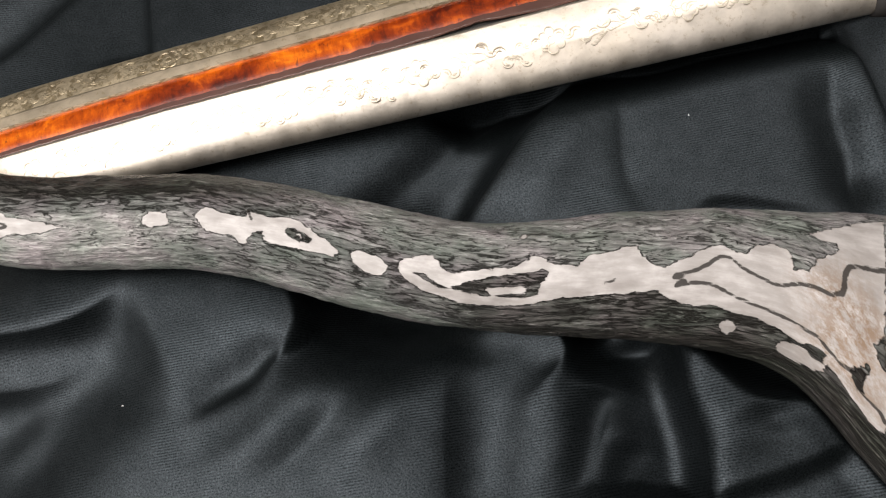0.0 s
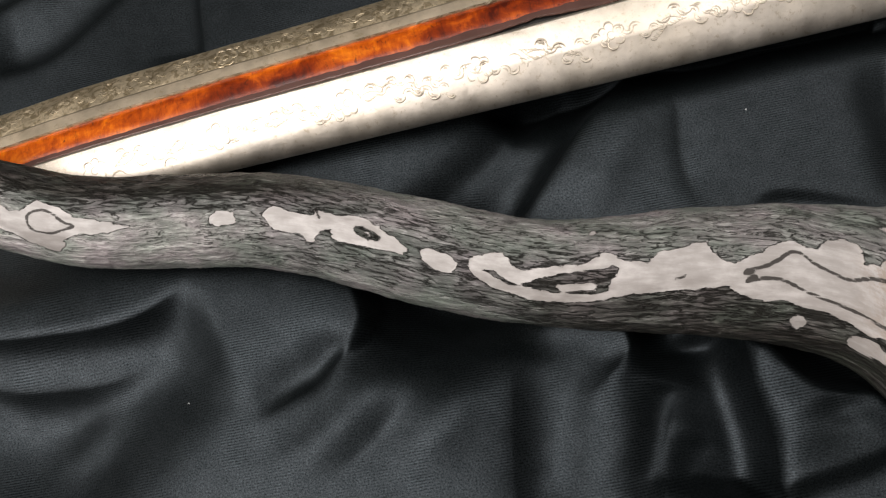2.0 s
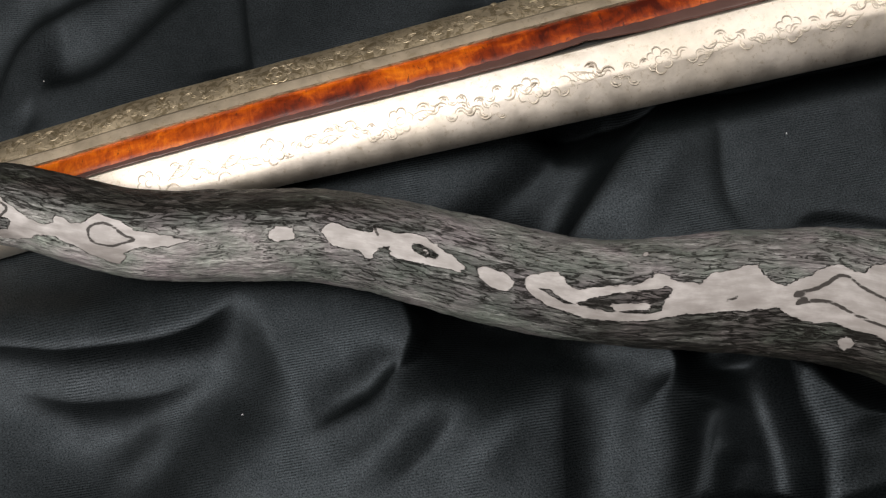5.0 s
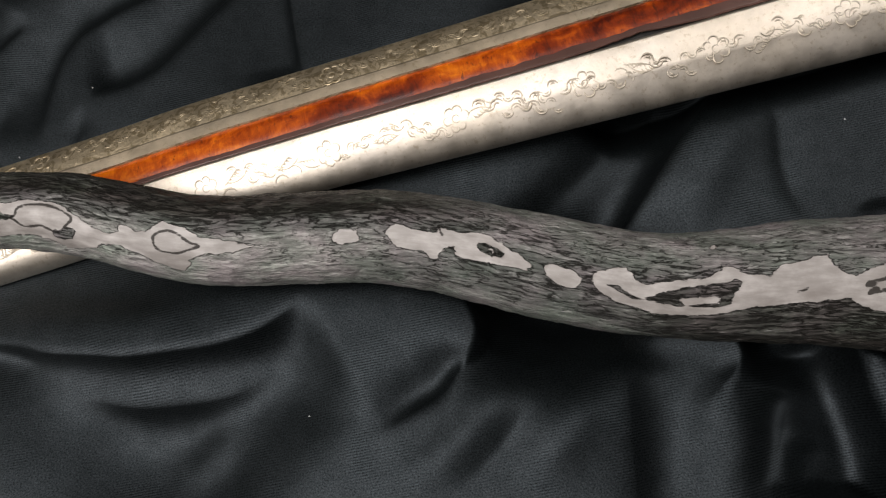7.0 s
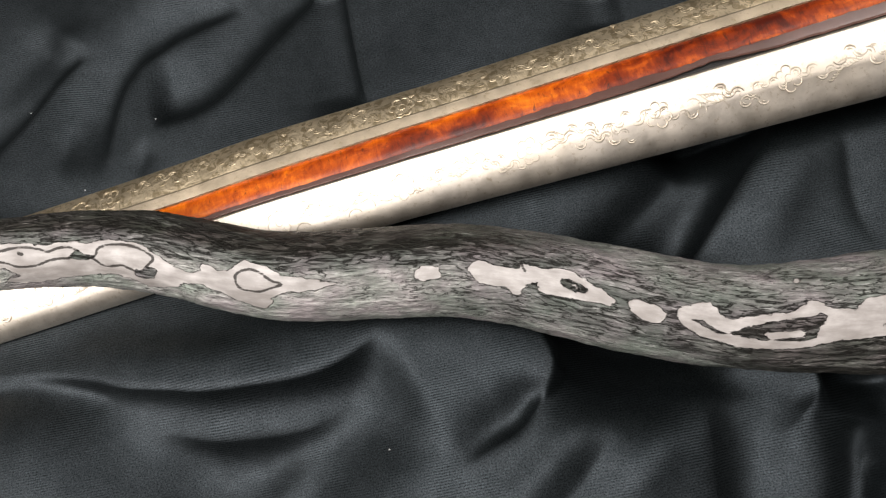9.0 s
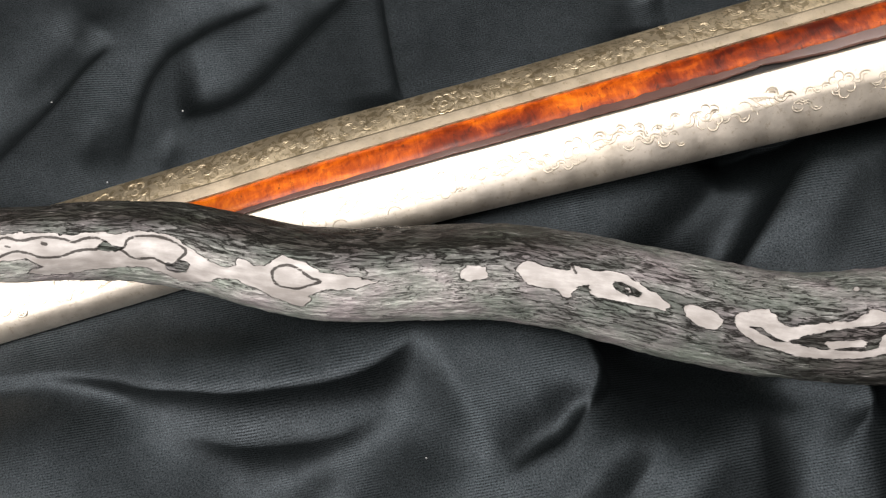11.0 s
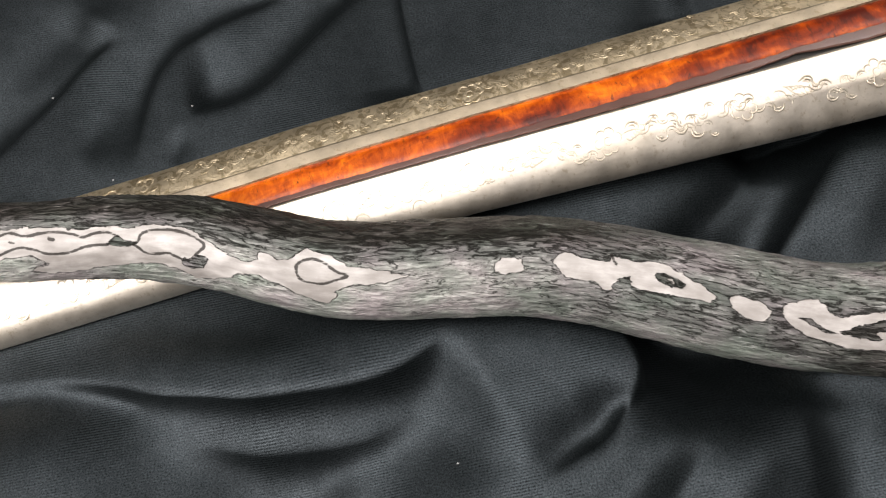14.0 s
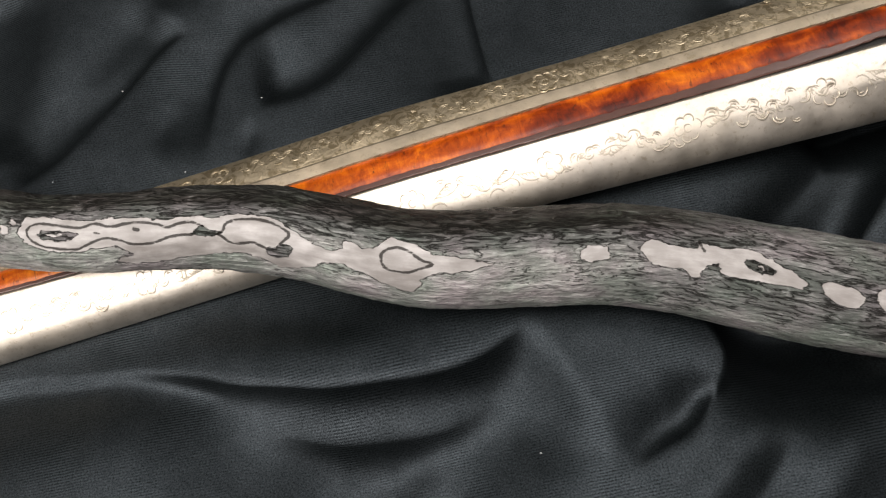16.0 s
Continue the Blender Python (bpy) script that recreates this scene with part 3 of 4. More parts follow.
bark_island((0.0065, -0.0068), (0.0103, -0.0066), (0.0145, -0.0095), (0.0192, -0.0108), (0.0225, -0.0093), (0.0273, -0.0070), (0.0324, -0.0052), (0.0395, -0.0040), (0.0461, -0.0031), (0.0518, -0.0022), (0.0541, -0.0026), (0.0532, -0.0051), (0.0508, -0.0074), (0.0494, -0.0109), (0.0471, -0.0122), (0.0414, -0.0122), (0.0353, -0.0124), (0.0282, -0.0118), (0.0230, -0.0110), (0.0164, -0.0112), (0.0107, -0.0087))
bare_patch((0.0315, -0.0103), (0.0324, -0.0088), (0.0386, -0.0083), (0.0442, -0.0079), (0.0461, -0.0090), (0.0457, -0.0111), (0.0395, -0.0113), (0.0343, -0.0115))
bare_patch((0.0381, -0.0070), (0.0395, -0.0061), (0.0414, -0.0065), (0.0395, -0.0075))
dark_seam(0.0009, (0.0735, -0.0076), (0.0754, -0.0073), (0.0773, -0.0065))
bare_patch((0.0438, 0.0119), (0.0457, 0.0137), (0.0480, 0.0129), (0.0466, 0.0108), (0.0447, 0.0105))
bare_patch((0.1065, 0.0046), (0.1126, 0.0072), (0.1164, 0.0080), (0.1202, 0.0059), (0.1235, 0.0060), (0.1282, 0.0107), (0.1339, 0.0129), (0.1386, 0.0117), (0.1391, 0.0069), (0.1386, 0.0042), (0.1438, 0.0061), (0.1485, 0.0124), (0.1560, 0.0172), (0.1570, 0.0203), (0.1518, 0.0196), (0.1480, 0.0208), (0.1565, 0.0268), (0.1678, 0.0312), (0.1782, 0.0338), (0.1641, 0.0013), (0.1598, -0.0266), (0.1565, -0.0280), (0.1527, -0.0266), (0.1494, -0.0251), (0.1466, -0.0230), (0.1438, -0.0215), (0.1400, -0.0218), (0.1353, -0.0218), (0.1306, -0.0205), (0.1240, -0.0184), (0.1174, -0.0173), (0.1122, -0.0154), (0.1060, -0.0139))
dark_seam(0.0014, (0.0985, -0.0045), (0.1037, -0.0031), (0.1093, -0.0003), (0.1136, 0.0029), (0.1178, 0.0034), (0.1221, -0.0001), (0.1273, -0.0025), (0.1329, -0.0035), (0.1395, -0.0004), (0.1447, 0.0011), (0.1485, 0.0013), (0.1523, 0.0035), (0.1542, 0.0064), (0.1565, 0.0117), (0.1608, 0.0146), (0.1702, 0.0158))
dark_seam(0.0014, (0.0985, -0.0084), (0.1046, -0.0071), (0.1103, -0.0072), (0.1155, -0.0097), (0.1211, -0.0122), (0.1277, -0.0140), (0.1339, -0.0153), (0.1395, -0.0158), (0.1433, -0.0155), (0.1457, -0.0174), (0.1490, -0.0184), (0.1523, -0.0170), (0.1551, -0.0141), (0.1532, -0.0198), (0.1551, -0.0211), (0.1584, -0.0211), (0.1598, -0.0230))
dark_seam(0.0014, (0.0980, -0.0055), (0.1018, -0.0064), (0.0990, -0.0080))
bark_island((0.1513, -0.0184), (0.1542, -0.0136), (0.1570, -0.0107), (0.1570, -0.0124), (0.1546, -0.0167), (0.1546, -0.0203), (0.1527, -0.0213))
bark_island((0.1598, -0.0042), (0.1636, -0.0008), (0.1612, -0.0109), (0.1598, -0.0076))
bare_patch((0.1131, -0.0226), (0.1150, -0.0206), (0.1174, -0.0210), (0.1188, -0.0231), (0.1183, -0.0264), (0.1159, -0.0279), (0.1141, -0.0261))
bare_patch((0.1301, -0.0281), (0.1325, -0.0247), (0.1362, -0.0235), (0.1400, -0.0225), (0.1438, -0.0215), (0.1452, -0.0225), (0.1443, -0.0266), (0.1414, -0.0297), (0.1376, -0.0316), (0.1339, -0.0324), (0.1310, -0.0312))
bark_island((0.1386, -0.0215), (0.1424, -0.0191), (0.1447, -0.0196), (0.1438, -0.0235), (0.1405, -0.0247))
brown_stain(0.019, (0.1518, -0.0001), (0.1565, -0.0011), (0.1537, -0.0076), (0.1509, -0.0162))
brown_stain(0.008, (0.1461, -0.0112), (0.1579, -0.0059))


def eased(t):
    t = np.clip(t, 0, 1)
    return t * t * (3 - 2 * t)


# along parts of the stick: darker bark, with side shade and sheen painted in
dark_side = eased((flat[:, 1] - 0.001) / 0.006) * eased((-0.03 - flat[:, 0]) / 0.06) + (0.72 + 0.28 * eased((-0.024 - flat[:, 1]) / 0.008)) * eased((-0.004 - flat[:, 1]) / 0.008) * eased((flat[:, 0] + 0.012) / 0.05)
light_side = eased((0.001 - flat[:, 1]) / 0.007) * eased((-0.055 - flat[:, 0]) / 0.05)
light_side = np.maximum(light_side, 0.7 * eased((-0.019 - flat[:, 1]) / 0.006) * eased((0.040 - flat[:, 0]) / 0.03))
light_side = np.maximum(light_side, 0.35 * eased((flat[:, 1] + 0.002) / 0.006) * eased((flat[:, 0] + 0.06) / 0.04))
bark_shade = np.maximum(0.5 + 0.5 * np.clip(dark_side - light_side, -1, 1), np.where(flat[:, 0] > -0.06, 0.80, 0.50) * islands)
lumps = np.array([noise.noise(Vector((x * 55, a * 1.3, 2.0))) * 0.0007 + noise.noise(Vector((x * 160, a * 5.0, 7.0))) * 0.00035
                  + noise.noise(Vector((x * 420, a * 26.0, 9.0))) * 0.00028 * min(1.0, max(0.0, 0.5 - b * 1500)) for x, a, b in zip(gx.ravel(), ga.ravel(), bare)])
lumps -= 0.00025 * np.clip(bare * 1400 + 0.5, 0, 1)
mid_y, _, mid_z = staff_middle(gx.ravel())
st_v = np.stack([sx_.ravel(), sy_.ravel(), sz_.ravel()], 1)
out = np.stack([np.zeros(len(st_v)), st_v[:, 1] - mid_y, st_v[:, 2] - mid_z], 1)
out /= np.linalg.norm(out, axis=1)[:, None]
st_v = st_v + out * lumps[:, None]
st_f = grid_faces(NX, NA, True)
face_patch = patch_of[st_f].max(1)

staff = tagged(new("walking_stick"), "crooked grey-bark walking stick with pale worn patches across the scabbard", "walking stick")


def staff_part(name, faces, label, caps=False):
    used, place = np.unique(faces, return_inverse=True)
    verts, quads = st_v[used], place.reshape(faces.shape)
    faces_all = [tuple(q) for q in quads]
    if caps:
        where = {int(v): i for i, v in enumerate(used)}
        verts = np.vstack([verts, st_v[:NA].mean(0) + (-0.006, 0, 0), st_v[-NA:].mean(0) + (0.01, 0, 0)])
        n = len(used)
        for j in range(NA):
            k = (j + 1) % NA
            faces_all.append((n, where[j], where[k]))
            faces_all.append((n + 1, where[(NX - 1) * NA + k], where[(NX - 1) * NA + j]))
    mesh = mesh_from(name, verts, faces_all, STAFF)
    for key, values in (("bare", bare), ("seam", seam), ("stain", stain), ("bark_shade", bark_shade)):
        layer = mesh.attributes.new(key, "FLOAT", "POINT")
        full = np.full(len(verts), -0.02)
        full[:len(used)] = values[used]
        layer.data.foreach_set("value", full)
    uv = mesh.uv_layers.new(name="grain")
    full = np.zeros((len(verts), 2))
    full[:len(used)] = flat[used]
    loop = np.empty(len(mesh.loops), int)
    mesh.loops.foreach_get("vertex_index", loop)
    uv.data.foreach_set("uv", full[loop].ravel())
    return under(name, mesh, staff, label)


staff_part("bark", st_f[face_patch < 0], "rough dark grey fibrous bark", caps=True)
for k in range(patch_count):
    if (face_patch == k).any():
        staff_part("worn_patch", st_f[face_patch == k], "smooth pale worn wood edged with dark bark")

# ---- cloth ----
# close-woven in the middle, wider towards the edges of the table
cloth_x = np.concatenate([np.linspace(-0.60, -0.375, 50)[:-1], np.linspace(-0.375, 0.255, 900), np.linspace(0.255, 0.44, 45)[1:]])
cloth_y = np.concatenate([np.linspace(-0.32, -0.115, 50)[:-1], np.linspace(-0.115, 0.255, 530), np.linspace(0.255, 0.48, 50)[1:]])
cols, rows_ = len(cloth_x), len(cloth_y)
cx, cy = np.meshgrid(cloth_x, cloth_y)
cxy = np.stack([cx.ravel(), cy.ravel()], 1)
cz = np.zeros(len(cxy))
slid = np.zeros_like(cxy)
bent = cxy + np.stack([smooth_noise(cxy, 0.035, 11.0), smooth_noise(cxy, 0.035, 17.0)], 1) * 0.0022


def close_to(points, margin):
    p = np.array(points)
    return np.where((cxy > p.min(0) - margin).all(1) & (cxy < p.max(0) + margin).all(1))[0]


def side_of(at, line, toward):
    """Signed distance of cloth points from a smooth line, positive on the side of the direction given, and how far along it they lie."""
    d, along = away(bent[at], line)
    n = len(line) - 1
    k = np.minimum((along * n).astype(int), n - 1)
    way = line[k + 1] - line[k]
    near = line[k] + (along * n - k)[:, None] * way
    cross = np.stack([-way[:, 1], way[:, 0]], 1)
    whole = line[-1] - line[0]
    turn = 1 if -whole[1] * toward[0] + whole[0] * toward[1] > 0 else -1
    return np.where(((bent[at] - near) * cross).sum(1) * turn > 0, d, -d), along


def end_fade(line, along, most=0.030):
    long = np.hypot(*np.diff(line, axis=0).T).sum()
    return eased(np.minimum(along, 1 - along) * long / min(most, 0.48 * long))


def crease(depth, gentle, steep, toward, *points):
    """A valley with a sharp bottom: the cloth sinks slowly on the side named and rises faster on the other."""
    line = spline(points, 26)
    at = close_to(points, 2.2 * max(gentle, steep))
    s, along = side_of(at, line, toward)
    fade = end_fade(line, along)
    reach = np.where(s > 0, 2.1 * gentle, 2.1 * steep) * (0.55 + 0.45 * fade)
    cz[at] -= depth * fade * np.clip(1 - np.abs(s) / reach, 0, 1) ** 2.2


def lap(depth, width, edge, toward, *points, back=4.0, fade_in=0.030, over=0.0):
    """One layer laps over the next: the cloth falls off sharply on the side named and comes back up slowly. over: how far its lip hangs out over the hollow."""
    line = spline(points, 60)
    at = close_to(points, 8 * width)
    s, along = side_of(at, line, toward)
    fade = end_fade(line, along, fade_in)
    if over:
        way = np.gradient(line, axis=0)
        cross = np.stack([-way[:, 1], way[:, 0]], 1) / np.hypot(*way.T)[:, None]
        whole = line[-1] - line[0]
        cross *= 1 if -whole[1] * toward[0] + whole[0] * toward[1] > 0 else -1
        steps = np.linspace(0, 1, len(line))
        out_ = np.stack([np.interp(along, steps, cross[:, i]) for i in (0, 1)], 1)
        share = np.where(s > 0, np.exp(-np.maximum(s, 0) / (0.45 * width)), np.exp(-(s / (2.4 * over + 0.003)) ** 2))
        slid[at] += out_ * (over * fade * share)[:, None]
    s = edge * np.logaddexp(0, s / edge)
    w = width * (0.5 + 0.5 * fade)
    cz[at] -= 1.15 * depth * fade * (1 - np.exp(-s / w)) * np.exp(-(s / (back * width)) ** 2)


def ridge(height, width, *points):
    line = spline(points, 22)
    at = close_to(points, 3.0 * width)
    d, along = away(bent[at], line)
    cz[at] += 0.75 * height * end_fade(line, along) * np.exp(-(d / width) ** 2)


def pit(depth, middle, size, *edge):
    """The cloth drops away behind a sharp edge towards a middle, and rises slowly beyond it."""
    line = spline(edge, 22)
    c = np.array(middle)
    at = close_to((c - 2.5 * np.array(size), c + 2.5 * np.array(size)), 0.0)
    s, _ = side_of(at, line, c - line[len(line) // 2])
    r = (bent[at] - c) / np.array(size)
    cz[at] -= depth * np.exp(-(r ** 2).sum(1)) * eased(s / 0.006 + 0.1)


# the cloth is bunched up higher south of the stick
stick_y = staff_middle(np.clip(cxy[:, 0], -0.42, 0.14))[0] - 0.008
west = eased((-0.10 - cxy[:, 0]) / 0.10)
rise_y = np.minimum(stick_y, stick_y * (1 - west) + (scab_lines(cxy[:, 0])[0] - 0.034) * west)
cz += -0.008 + 0.019 / (1 + np.exp((cxy[:, 1] - rise_y) / (0.007 + 0.004 * west)))
# south of the stick: long rolls that run out to the west
lap(0.0195, 0.0118, 0.0014, (0, -1), (-0.2953, 0.0421), (-0.2498, 0.0372), (-0.2164, 0.0308), (-0.1834, 0.0281), (-0.1546, 0.0307), (-0.1343, 0.0370), (-0.1160, 0.0460), fade_in=0.045, over=0.0035)
lap(0.0040, 0.0038, 0.0006, (0, -1), (-0.3574, 0.0409), (-0.3298, 0.0417), (-0.2839, 0.0409), (-0.2543, 0.0377), (-0.2341, 0.0344))
ridge(0.0030, 0.0080, (-0.2773, 0.0503), (-0.2159, 0.0431), (-0.1714, 0.0409))
lap(0.0270, 0.0190, 0.0018, (0, -1), (-0.2517, 0.0151), (-0.2189, 0.0107), (-0.1941, 0.0066), (-0.1696, 0.0064), (-0.1502, 0.0082), (-0.1330, 0.0150), back=3.2, fade_in=0.06, over=0.0040)
ridge(0.0050, 0.0090, (-0.1506, -0.0009), (-0.1680, -0.0183), (-0.1874, -0.0340))
lap(0.0105, 0.0065, 0.0012, (-1, 1), (-0.0945, -0.0186), (-0.0744, -0.0104), (-0.0631, -0.0058), (-0.0541, 0.0024), (-0.0460, 0.0129), back=2.2, fade_in=0.018, over=0.0020)
pit(0.0750, (-0.0120, 0.0335), (0.035, 0.024), (-0.0652, -0.0207), (-0.0563, 0.0003), (-0.0483, 0.0154), (-0.0468, 0.0268), (-0.0516, 0.0437))
ridge(0.0045, 0.0100, (-0.0269, 0.0058), (-0.0429, -0.0095), (-0.0652, -0.0271), (-0.0936, -0.0438))
crease(0.0025, 0.0100, 0.0100, (-1, 0), (-0.0250, -0.0065), (-0.0420, -0.0266), (-0.0650, -0.0456))
lap(0.0060, 0.0115, 0.0050, (0, -1), (-0.1020, 0.0250), (-0.1171, 0.0187), (-0.1401, 0.0091), (-0.1589, 0.0060), back=2.4, fade_in=0.030)
ridge(0.0050, 0.0110, (-0.0015, 0.0004), (-0.0156, -0.0200), (-0.0348, -0.0455))
# the middle: upright pleats below the thick end
lap(0.0080, 0.0120, 0.0026, (1, 0), (0.0140, 0.0220), (0.0108, -0.0026), (0.0087, -0.0225), (0.0085, -0.0450), (0.0080, -0.0720), back=2.4, fade_in=0.014, over=0.0012)
lap(0.0090, 0.0110, 0.0030, (-1, 0), (0.0440, 0.0160), (0.0410, -0.0100), (0.0370, -0.0400), (0.0330, -0.0700), back=2.0, fade_in=0.020)
lap(0.0080, 0.0080, 0.0012, (-1, 1), (0.0682, 0.0092), (0.0605, -0.0012), (0.0498, -0.0111), (0.0329, -0.0204), back=2.2, over=0.0020)
pit(0.0350, (0.0783, 0.0116), (0.02, 0.016), (0.0432, -0.0243), (0.0553, -0.0094), (0.0610, -0.0012), (0.0589, 0.0133))
ridge(0.0035, 0.0110, (0.0747, -0.0161), (0.0587, -0.0356), (0.0471, -0.0566))
lap(0.0155, 0.0080, 0.0018, (-1, 0), (0.0805, -0.0145), (0.0789, -0.0206), (0.0730, -0.0366), (0.0650, -0.0549), (0.0593, -0.0651), back=2.0, fade_in=0.026, over=0.0035)
ridge(0.0020, 0.0060, (0.0847, -0.0190), (0.0808, -0.0371), (0.0712, -0.0581))
lap(0.0080, 0.0050, 0.0014, (-1, 0), (0.0897, -0.0377), (0.0842, -0.0473), (0.0759, -0.0604), back=2.0, fade_in=0.010, over=0.0020)
lap(0.0460, 0.0120, 0.0014, (-1, 0), (0.1086, 0.0135), (0.1103, -0.0019), (0.1110, -0.0168), (0.1134, -0.0354), (0.1130, -0.0531), (0.1107, -0.0682), back=2.7, fade_in=0.014, over=0.0070)
ridge(0.0050, 0.0090, (0.1175, -0.0089), (0.1221, -0.0300), (0.1227, -0.0537))
crease(0.0030, 0.0100, 0.0190, (-1, 0), (0.1309, -0.0204), (0.1364, -0.0390))
pit(0.0350, (0.1417, -0.0066), (0.02, 0.017), (0.1159, -0.0002), (0.1207, -0.0083), (0.1299, -0.0203), (0.1444, -0.0239), (0.1575, -0.0285))
lap(0.0075, 0.0034, 0.0005, (1, -1), (0.1610, -0.0397), (0.1372, -0.0504), (0.1159, -0.0590), (0.0989, -0.0665), back=5.0, fade_in=0.012)
# between the stick and the scabbard
lap(0.0060, 0.0045, 0.0018, (-1, 1), (0.0560, 0.1310), (0.0396, 0.1155), (0.0148, 0.0903), (-0.0091, 0.0707), (-0.0221, 0.0593), (-0.0460, 0.0420), back=2.6, fade_in=0.014, over=0.0010)
lap(0.0280, 0.0130, 0.0014, (-1, 0), (0.1000, 0.1470), (0.0819, 0.1280), (0.0545, 0.0971), (0.0389, 0.0771), (0.0223, 0.0552), (0.0060, 0.0340), back=2.5, fade_in=0.014, over=0.0040)
ridge(0.0050, 0.0120, (0.0903, 0.1241), (0.0632, 0.0853), (0.0470, 0.0580))
crease(0.0030, 0.0060, 0.0114, (-1, 0), (0.0982, 0.1261), (0.0948, 0.0821), (0.0993, 0.0530))
crease(0.0130, 0.0120, 0.0110, (-1, 0), (0.1874, 0.1415), (0.1873, 0.0964), (0.1888, 0.0723), (0.1860, 0.0447))
ridge(0.0080, 0.0090, (0.1856, 0.1330), (0.1942, 0.0983), (0.1960, 0.0537))
lap(0.0340, 0.0120, 0.0012, (1, 0), (0.1909, 0.1589), (0.1970, 0.1287), (0.2014, 0.1044), (0.2073, 0.0730), (0.2093, 0.0475), back=4.0, fade_in=0.012, over=0.0050)
crease(0.0290, 0.0120, 0.0133, (0, -1), (0.0060, 0.1150), (0.0479, 0.1218), (0.1002, 0.1316), (0.1774, 0.1413), (0.2079, 0.1448))
lap(0.0057, 0.0029, 0.0005, (0, -1), (0.1151, 0.0560), (0.1290, 0.0613), (0.1408, 0.0615), (0.1610, 0.0569), (0.1848, 0.0496))
# north of the scabbard
lap(0.0103, 0.0081, 0.0011, (-1, 1), (-0.2594, 0.2056), (-0.2785, 0.1866), (-0.2970, 0.1666), (-0.3201, 0.1435), (-0.3431, 0.1296), fade_in=0.020, over=0.0025)
ridge(0.0040, 0.0100, (-0.2566, 0.2277), (-0.2869, 0.1970), (-0.3187, 0.1680))
lap(0.0100, 0.0072, 0.0012, (-1, 1), (-0.1757, 0.2239), (-0.1984, 0.2128), (-0.2236, 0.1999), (-0.2376, 0.1855), (-0.2465, 0.1643), (-0.2535, 0.1309), back=2.8, fade_in=0.030, over=0.0020)
lap(0.0200, 0.0200, 0.0060, (-1, 0), (-0.3347, 0.2525), (-0.3400, 0.2012), (-0.3440, 0.1423), back=4.0)
lap(0.0147, 0.0086, 0.0014, (-1, 1), (-0.1335, 0.2324), (-0.1508, 0.2090), (-0.1723, 0.1865), (-0.1899, 0.1700), (-0.2062, 0.1618), (-0.2288, 0.1584), fade_in=0.014, over=0.0025)
lap(0.0086, 0.0059, 0.0011, (-1, 0), (-0.1267, 0.2313), (-0.1246, 0.2052), (-0.1225, 0.1832), (-0.1172, 0.1499), fade_in=0.014, over=0.0020)
crease(0.0020, 0.0050, 0.0076, (-1, 0), (-0.2701, 0.1704), (-0.2744, 0.1363))
crease(0.0020, 0.0050, 0.0076, (-1, 0), (-0.2315, 0.1564), (-0.2354, 0.1286))
lap(0.0103, 0.0059, 0.0011, (-1, 0), (0.0097, 0.2104), (0.0093, 0.1915), (0.0107, 0.1730), fade_in=0.014)


soft = smooth_noise(cxy, 0.10, 3.0) * 0.0050 + smooth_noise(cxy, 0.04, 5.0) * 0.0012
cz += soft
# the cloth gives way under the scabbard and the stick
low_, _, _, up_ = scab_lines(cxy[:, 0])
across = (cxy[:, 1] - (low_ + up_) / 2) / ((up_ - low_) / 2)
body = (cxy[:, 0] > SC_X0 - 0.02) & (cxy[:, 0] < SC_X1 + 0.02)
under_z = scab_top(cxy[:, 0]) - SC_H - SC_H * 0.8 * np.sqrt(np.clip(1 - across ** 2, 0, 1)) - 0.001
near = body & (np.abs(across) < 1.0)
cz[near] = np.minimum(cz[near], under_z[near])
rim = body & (np.abs(across) >= 1.0) & (np.abs(across) < 1.5)
press = np.clip((1.5 - np.abs(across[rim])) * 2, 0, 1)
edge_z = scab_top(cxy[rim, 0]) - SC_H - 0.002
cz[rim] = np.where(cz[rim] > edge_z, cz[rim] * (1 - press) + np.minimum(cz[rim], edge_z) * press, cz[rim])
my, mw, mz = staff_middle(cxy[:, 0])
q = (cxy[:, 1] - my) / mw
tall_ = np.minimum(mw, 0.0205) * 0.95
below = (np.abs(q) < 1.0) & (cxy[:, 0] > -0.43) & (cxy[:, 0] < 0.24)
floor_z = mz - tall_ * np.sqrt(np.clip(1 - q ** 2, 0, 1)) - 0.0015
cz[below] = np.minimum(cz[below], floor_z[below])
cz = -0.045 + 0.018 * np.logaddexp(0, (cz + 0.045) / 0.018)
net = cz.reshape(rows_, cols)
for _ in range(8):
    net[1:-1] = 0.25 * net[:-2] + 0.5 * net[1:-1] + 0.25 * net[2:]
    net[:, 1:-1] = 0.25 * net[:, :-2] + 0.5 * net[:, 1:-1] + 0.25 * net[:, 2:]
cz = net.ravel()
cloth_mesh = mesh_from("cloth", np.column_stack([cxy + slid, cz]), grid_faces(rows_, cols)[:, ::-1], CLOTH)
uv = cloth_mesh.uv_layers.new(name="UVMap")
loop = np.empty(len(cloth_mesh.loops), int)
cloth_mesh.loops.foreach_get("vertex_index", loop)
uv.data.foreach_set("uv", cxy[loop].ravel())
tagged(new("cloth", cloth_mesh), "black-green satin cloth in soft folds over the table", "cloth")

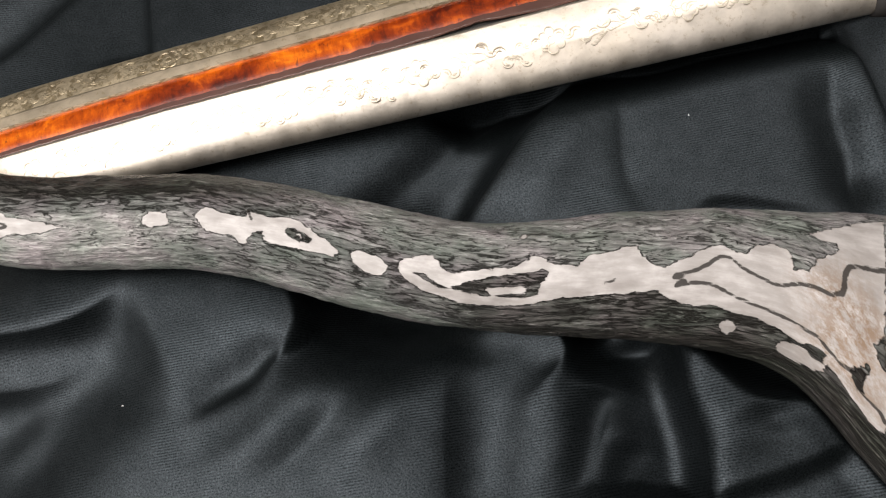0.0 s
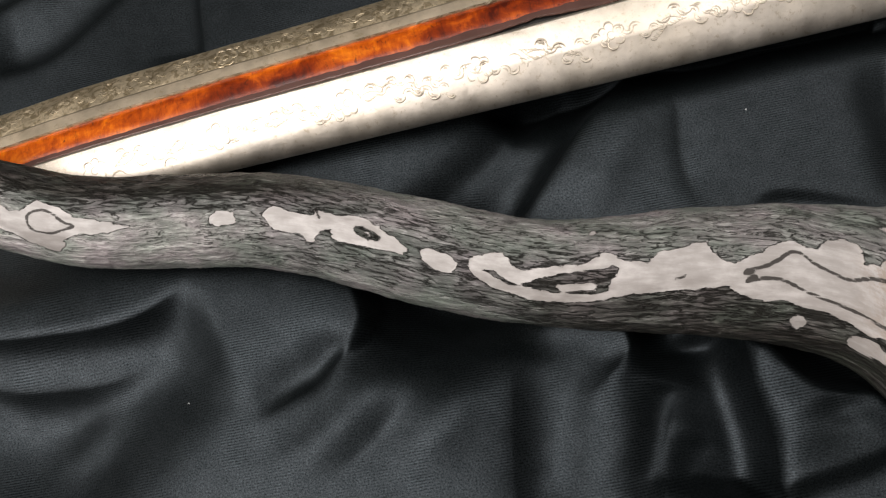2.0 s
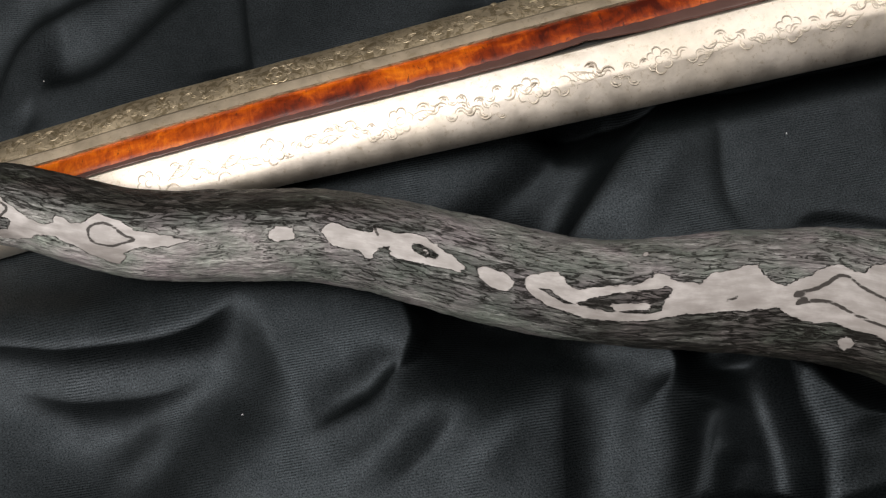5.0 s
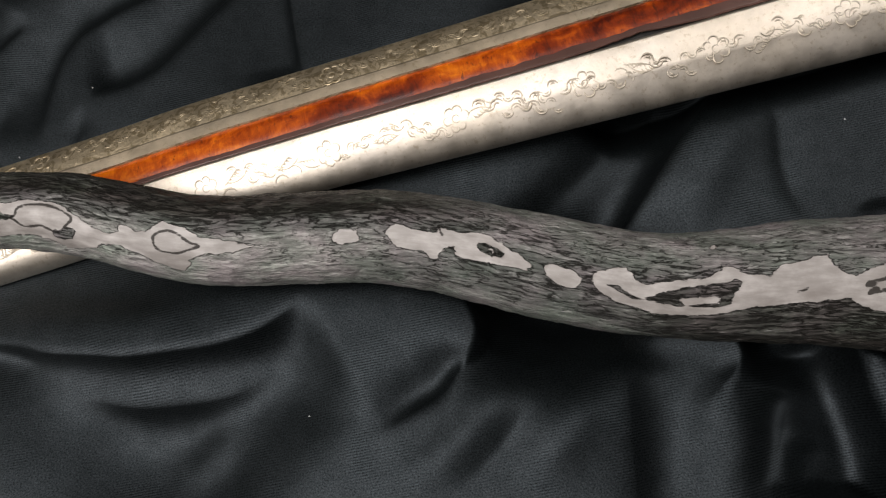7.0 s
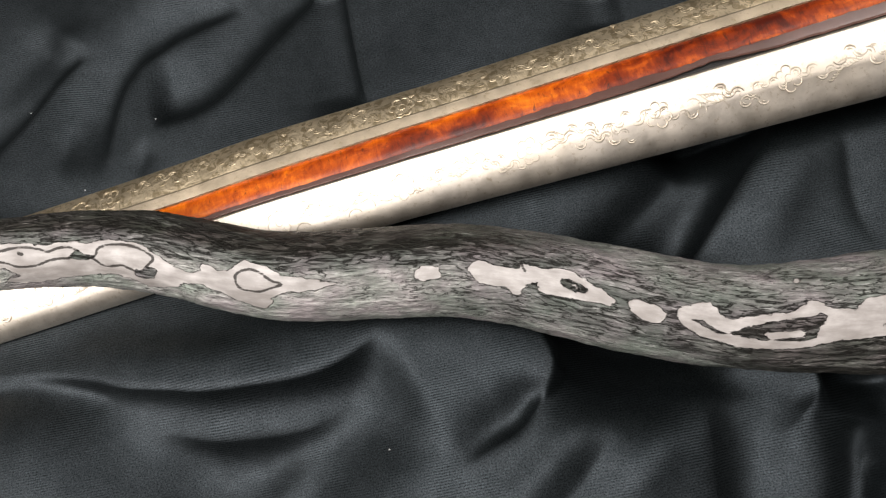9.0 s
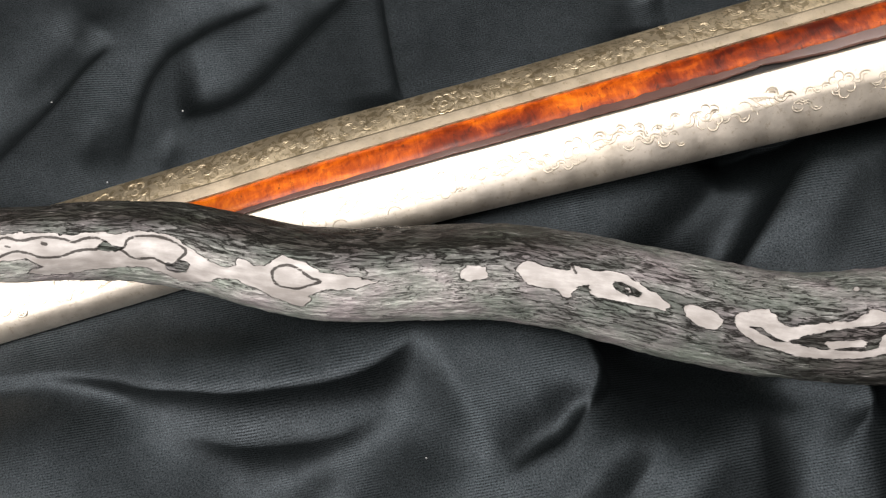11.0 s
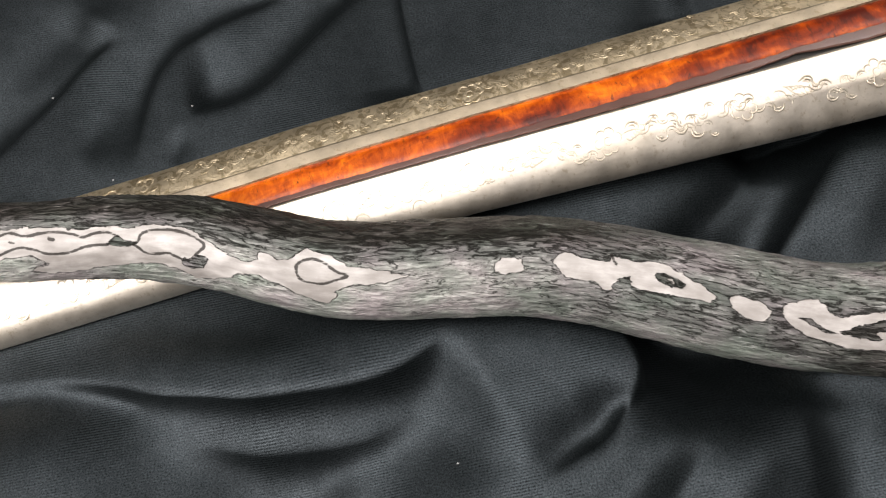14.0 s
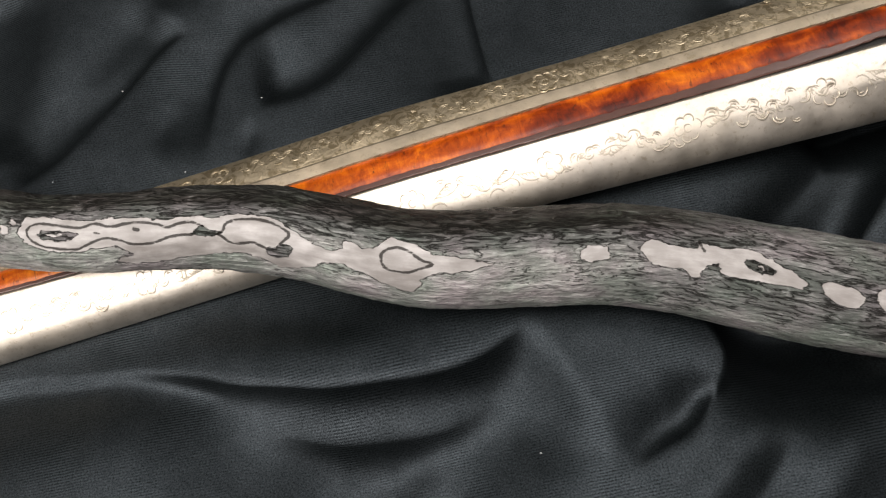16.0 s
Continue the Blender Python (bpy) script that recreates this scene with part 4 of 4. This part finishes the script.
# ---- chased flowers and leaves ----
def arcs_mesh(name, arcs, thick, mat, tall=1.0):
    """Raised round strokes: each arc is (x, y, radius, from, to) in mm and degrees, laid flat round the origin."""
    verts, faces = [], []
    for ax, ay, r, a0, a1 in arcs:
        n = max(5, int(abs(a1 - a0) / 22))
        start = len(verts)
        for i, f in enumerate(np.radians(np.linspace(a0, a1, n + 1))):
            fat = thick * (0.35 + 0.65 * math.sin(math.pi * min(max(i / n, 0.08), 0.92)))
            for s, h in ((-1, -0.5), (-0.75, 0.9), (0, 1.3), (0.75, 0.9), (1, -0.5)):
                rr = r + s * fat
                verts.append(((ax + rr * math.cos(f)) / 1000, (ay + rr * math.sin(f)) / 1000, h * fat * tall / 1000))
        faces += [tuple(start + k for k in q) for q in grid_faces(n + 1, 5)[:, ::-1]]
    return mesh_from(name, verts, faces, mat)


def flower_arcs(seed):
    rng = random.Random(seed)
    ring = [(0, 0, 1.5, 20, 330)]
    for k in range(6):
        a = 60 * k + 20 + rng.uniform(-8, 8)
        f = math.radians(a)
        ring.append((3.5 * math.cos(f), 3.5 * math.sin(f), rng.uniform(1.5, 2.0), a - rng.uniform(70, 130), a + rng.uniform(60, 130)))
    return ring


def leaf_arcs(seed):
    """A run of overlapping scallops that wave along the band."""
    rng = random.Random(seed)
    made = []
    for k in range(6):
        x, y = -7.2 + 2.9 * k, 1.5 * math.sin(1.1 * k + seed) + rng.uniform(-0.5, 0.5)
        turn = rng.uniform(-40, 40) + 180 * (k % 2)
        r = rng.uniform(1.5, 2.3)
        made.append((x, y, r, turn, turn + rng.uniform(120, 190)))
        made.append((x, y, r * 0.5, turn + 15, turn + rng.uniform(100, 150)))
    return made


def leaf_fan(seed):
    rng = random.Random(seed)
    made = [(-3, -5.5, 6.5, 50, 120), (3.5, 3.2, 2.6, 180, 330)]
    for k in range(5):
        made.append((-3 + 1.3 * k, -0.6 + 0.3 * k, 1.5, 200 + rng.uniform(-15, 15), 300))
    return made


FLOWERS = {mat: [arcs_mesh("flower_motif", flower_arcs(k), 0.34 if mat is SILVER else 0.7, STROKE if mat is SILVER else RAIL, 0.22 if mat is SILVER else 0.12) for k in range(3)] for mat in (SILVER, RAIL)}
LEAVES = {mat: [arcs_mesh("leaf_motif", (leaf_arcs if k < 3 else leaf_fan)(k), 0.34 if mat is SILVER else 0.7, STROKE if mat is SILVER else RAIL, 0.22 if mat is SILVER else 0.12) for k in range(5)] for mat in (SILVER, RAIL)}


def skin_pose(x, y, turn, size):
    """A pose on the scabbard's skin: z along its normal."""
    e = 0.0015
    dx = Vector((2 * e, 0, float(scab_z(x + e, y) - scab_z(x - e, y))))
    dy = Vector((0, 2 * e, float(scab_z(x, y + e) - scab_z(x, y - e))))
    up = dx.cross(dy).normalized()
    along = (dx - up * dx.dot(up)).normalized()
    side = up.cross(along)
    m = Matrix((along, side, up)).transposed().to_4x4()
    m.translation = (x, y, float(scab_z(x, y)) - 0.00005)
    return m @ pose(0, 0, 0, 0, 0, turn) @ Matrix.Scale(size, 4)


rng = random.Random(11)
for k in range(-7, 4):
    x = 0.0101 + 0.0566 * k
    if x < SC_X0 + 0.02 or x > SC_X1 - 0.02:
        continue
    l = scab_lines(x)
    ob = under("flower_motif", FLOWERS[SILVER][k % 3], lower_shell)
    ob.matrix_basis = skin_pose(x, l[0] + 0.52 * (l[1] - l[0]), 10 + rng.uniform(-20, 20), 1.0 + 0.3 * (x + 0.3))
    for step in (0.22, 0.36, 0.50, 0.64, 0.80):
        xl = x + 0.0566 * step
        if xl > SC_X1 - 0.012:
            continue
        l = scab_lines(xl)
        ob = under("leaf_motif", LEAVES[SILVER][rng.randrange(5)], lower_shell)
        ob.matrix_basis = skin_pose(xl, l[0] + (0.5 + rng.uniform(-0.06, 0.08)) * (l[1] - l[0]), 10 + rng.uniform(-25, 25) + 180 * rng.randrange(2), rng.uniform(1.0, 1.4))
x = SC_X0 + 0.03
while x < SC_X1 - 0.02:
    l = scab_lines(x)
    flower = rng.random() < 0.14
    ob = under("flower_motif" if flower else "leaf_motif", (FLOWERS if flower else LEAVES)[RAIL][rng.randrange(3)], upper_shell)
    ob.matrix_basis = skin_pose(x, l[2] + (0.56 + rng.uniform(-0.08, 0.08)) * (l[3] - l[2]), 10 + rng.uniform(-30, 30) + 180 * rng.randrange(2), rng.uniform(0.85, 1.15))
    x += rng.uniform(0.0105, 0.0185)


# ---- lint on the cloth ----
def cloth_height(x, y):
    i, j = np.searchsorted(cloth_x, x), np.searchsorted(cloth_y, y)
    return float(cz[j * cols + i])


lint_mesh = arcs_mesh("lint", [(0, 0, 0.34, 0, 210), (0.24, 0.2, 0.24, 120, 330)], 0.14, LINT)
for x, y in ((-0.2129, 0.1600), (-0.2266, 0.1640), (-0.2945, 0.1782), (-0.2622, 0.1303), (-0.3235, 0.1330), (-0.1206, -0.0072), (0.1249, 0.1008)):
    ob = tagged(new("lint", lint_mesh), "tiny white speck of lint on the dark cloth", "lint", "lint on the cloth")
    ob.matrix_world = pose(x, y, cloth_height(x, y) + 0.0004, 0, 0, rng.uniform(0, 360))
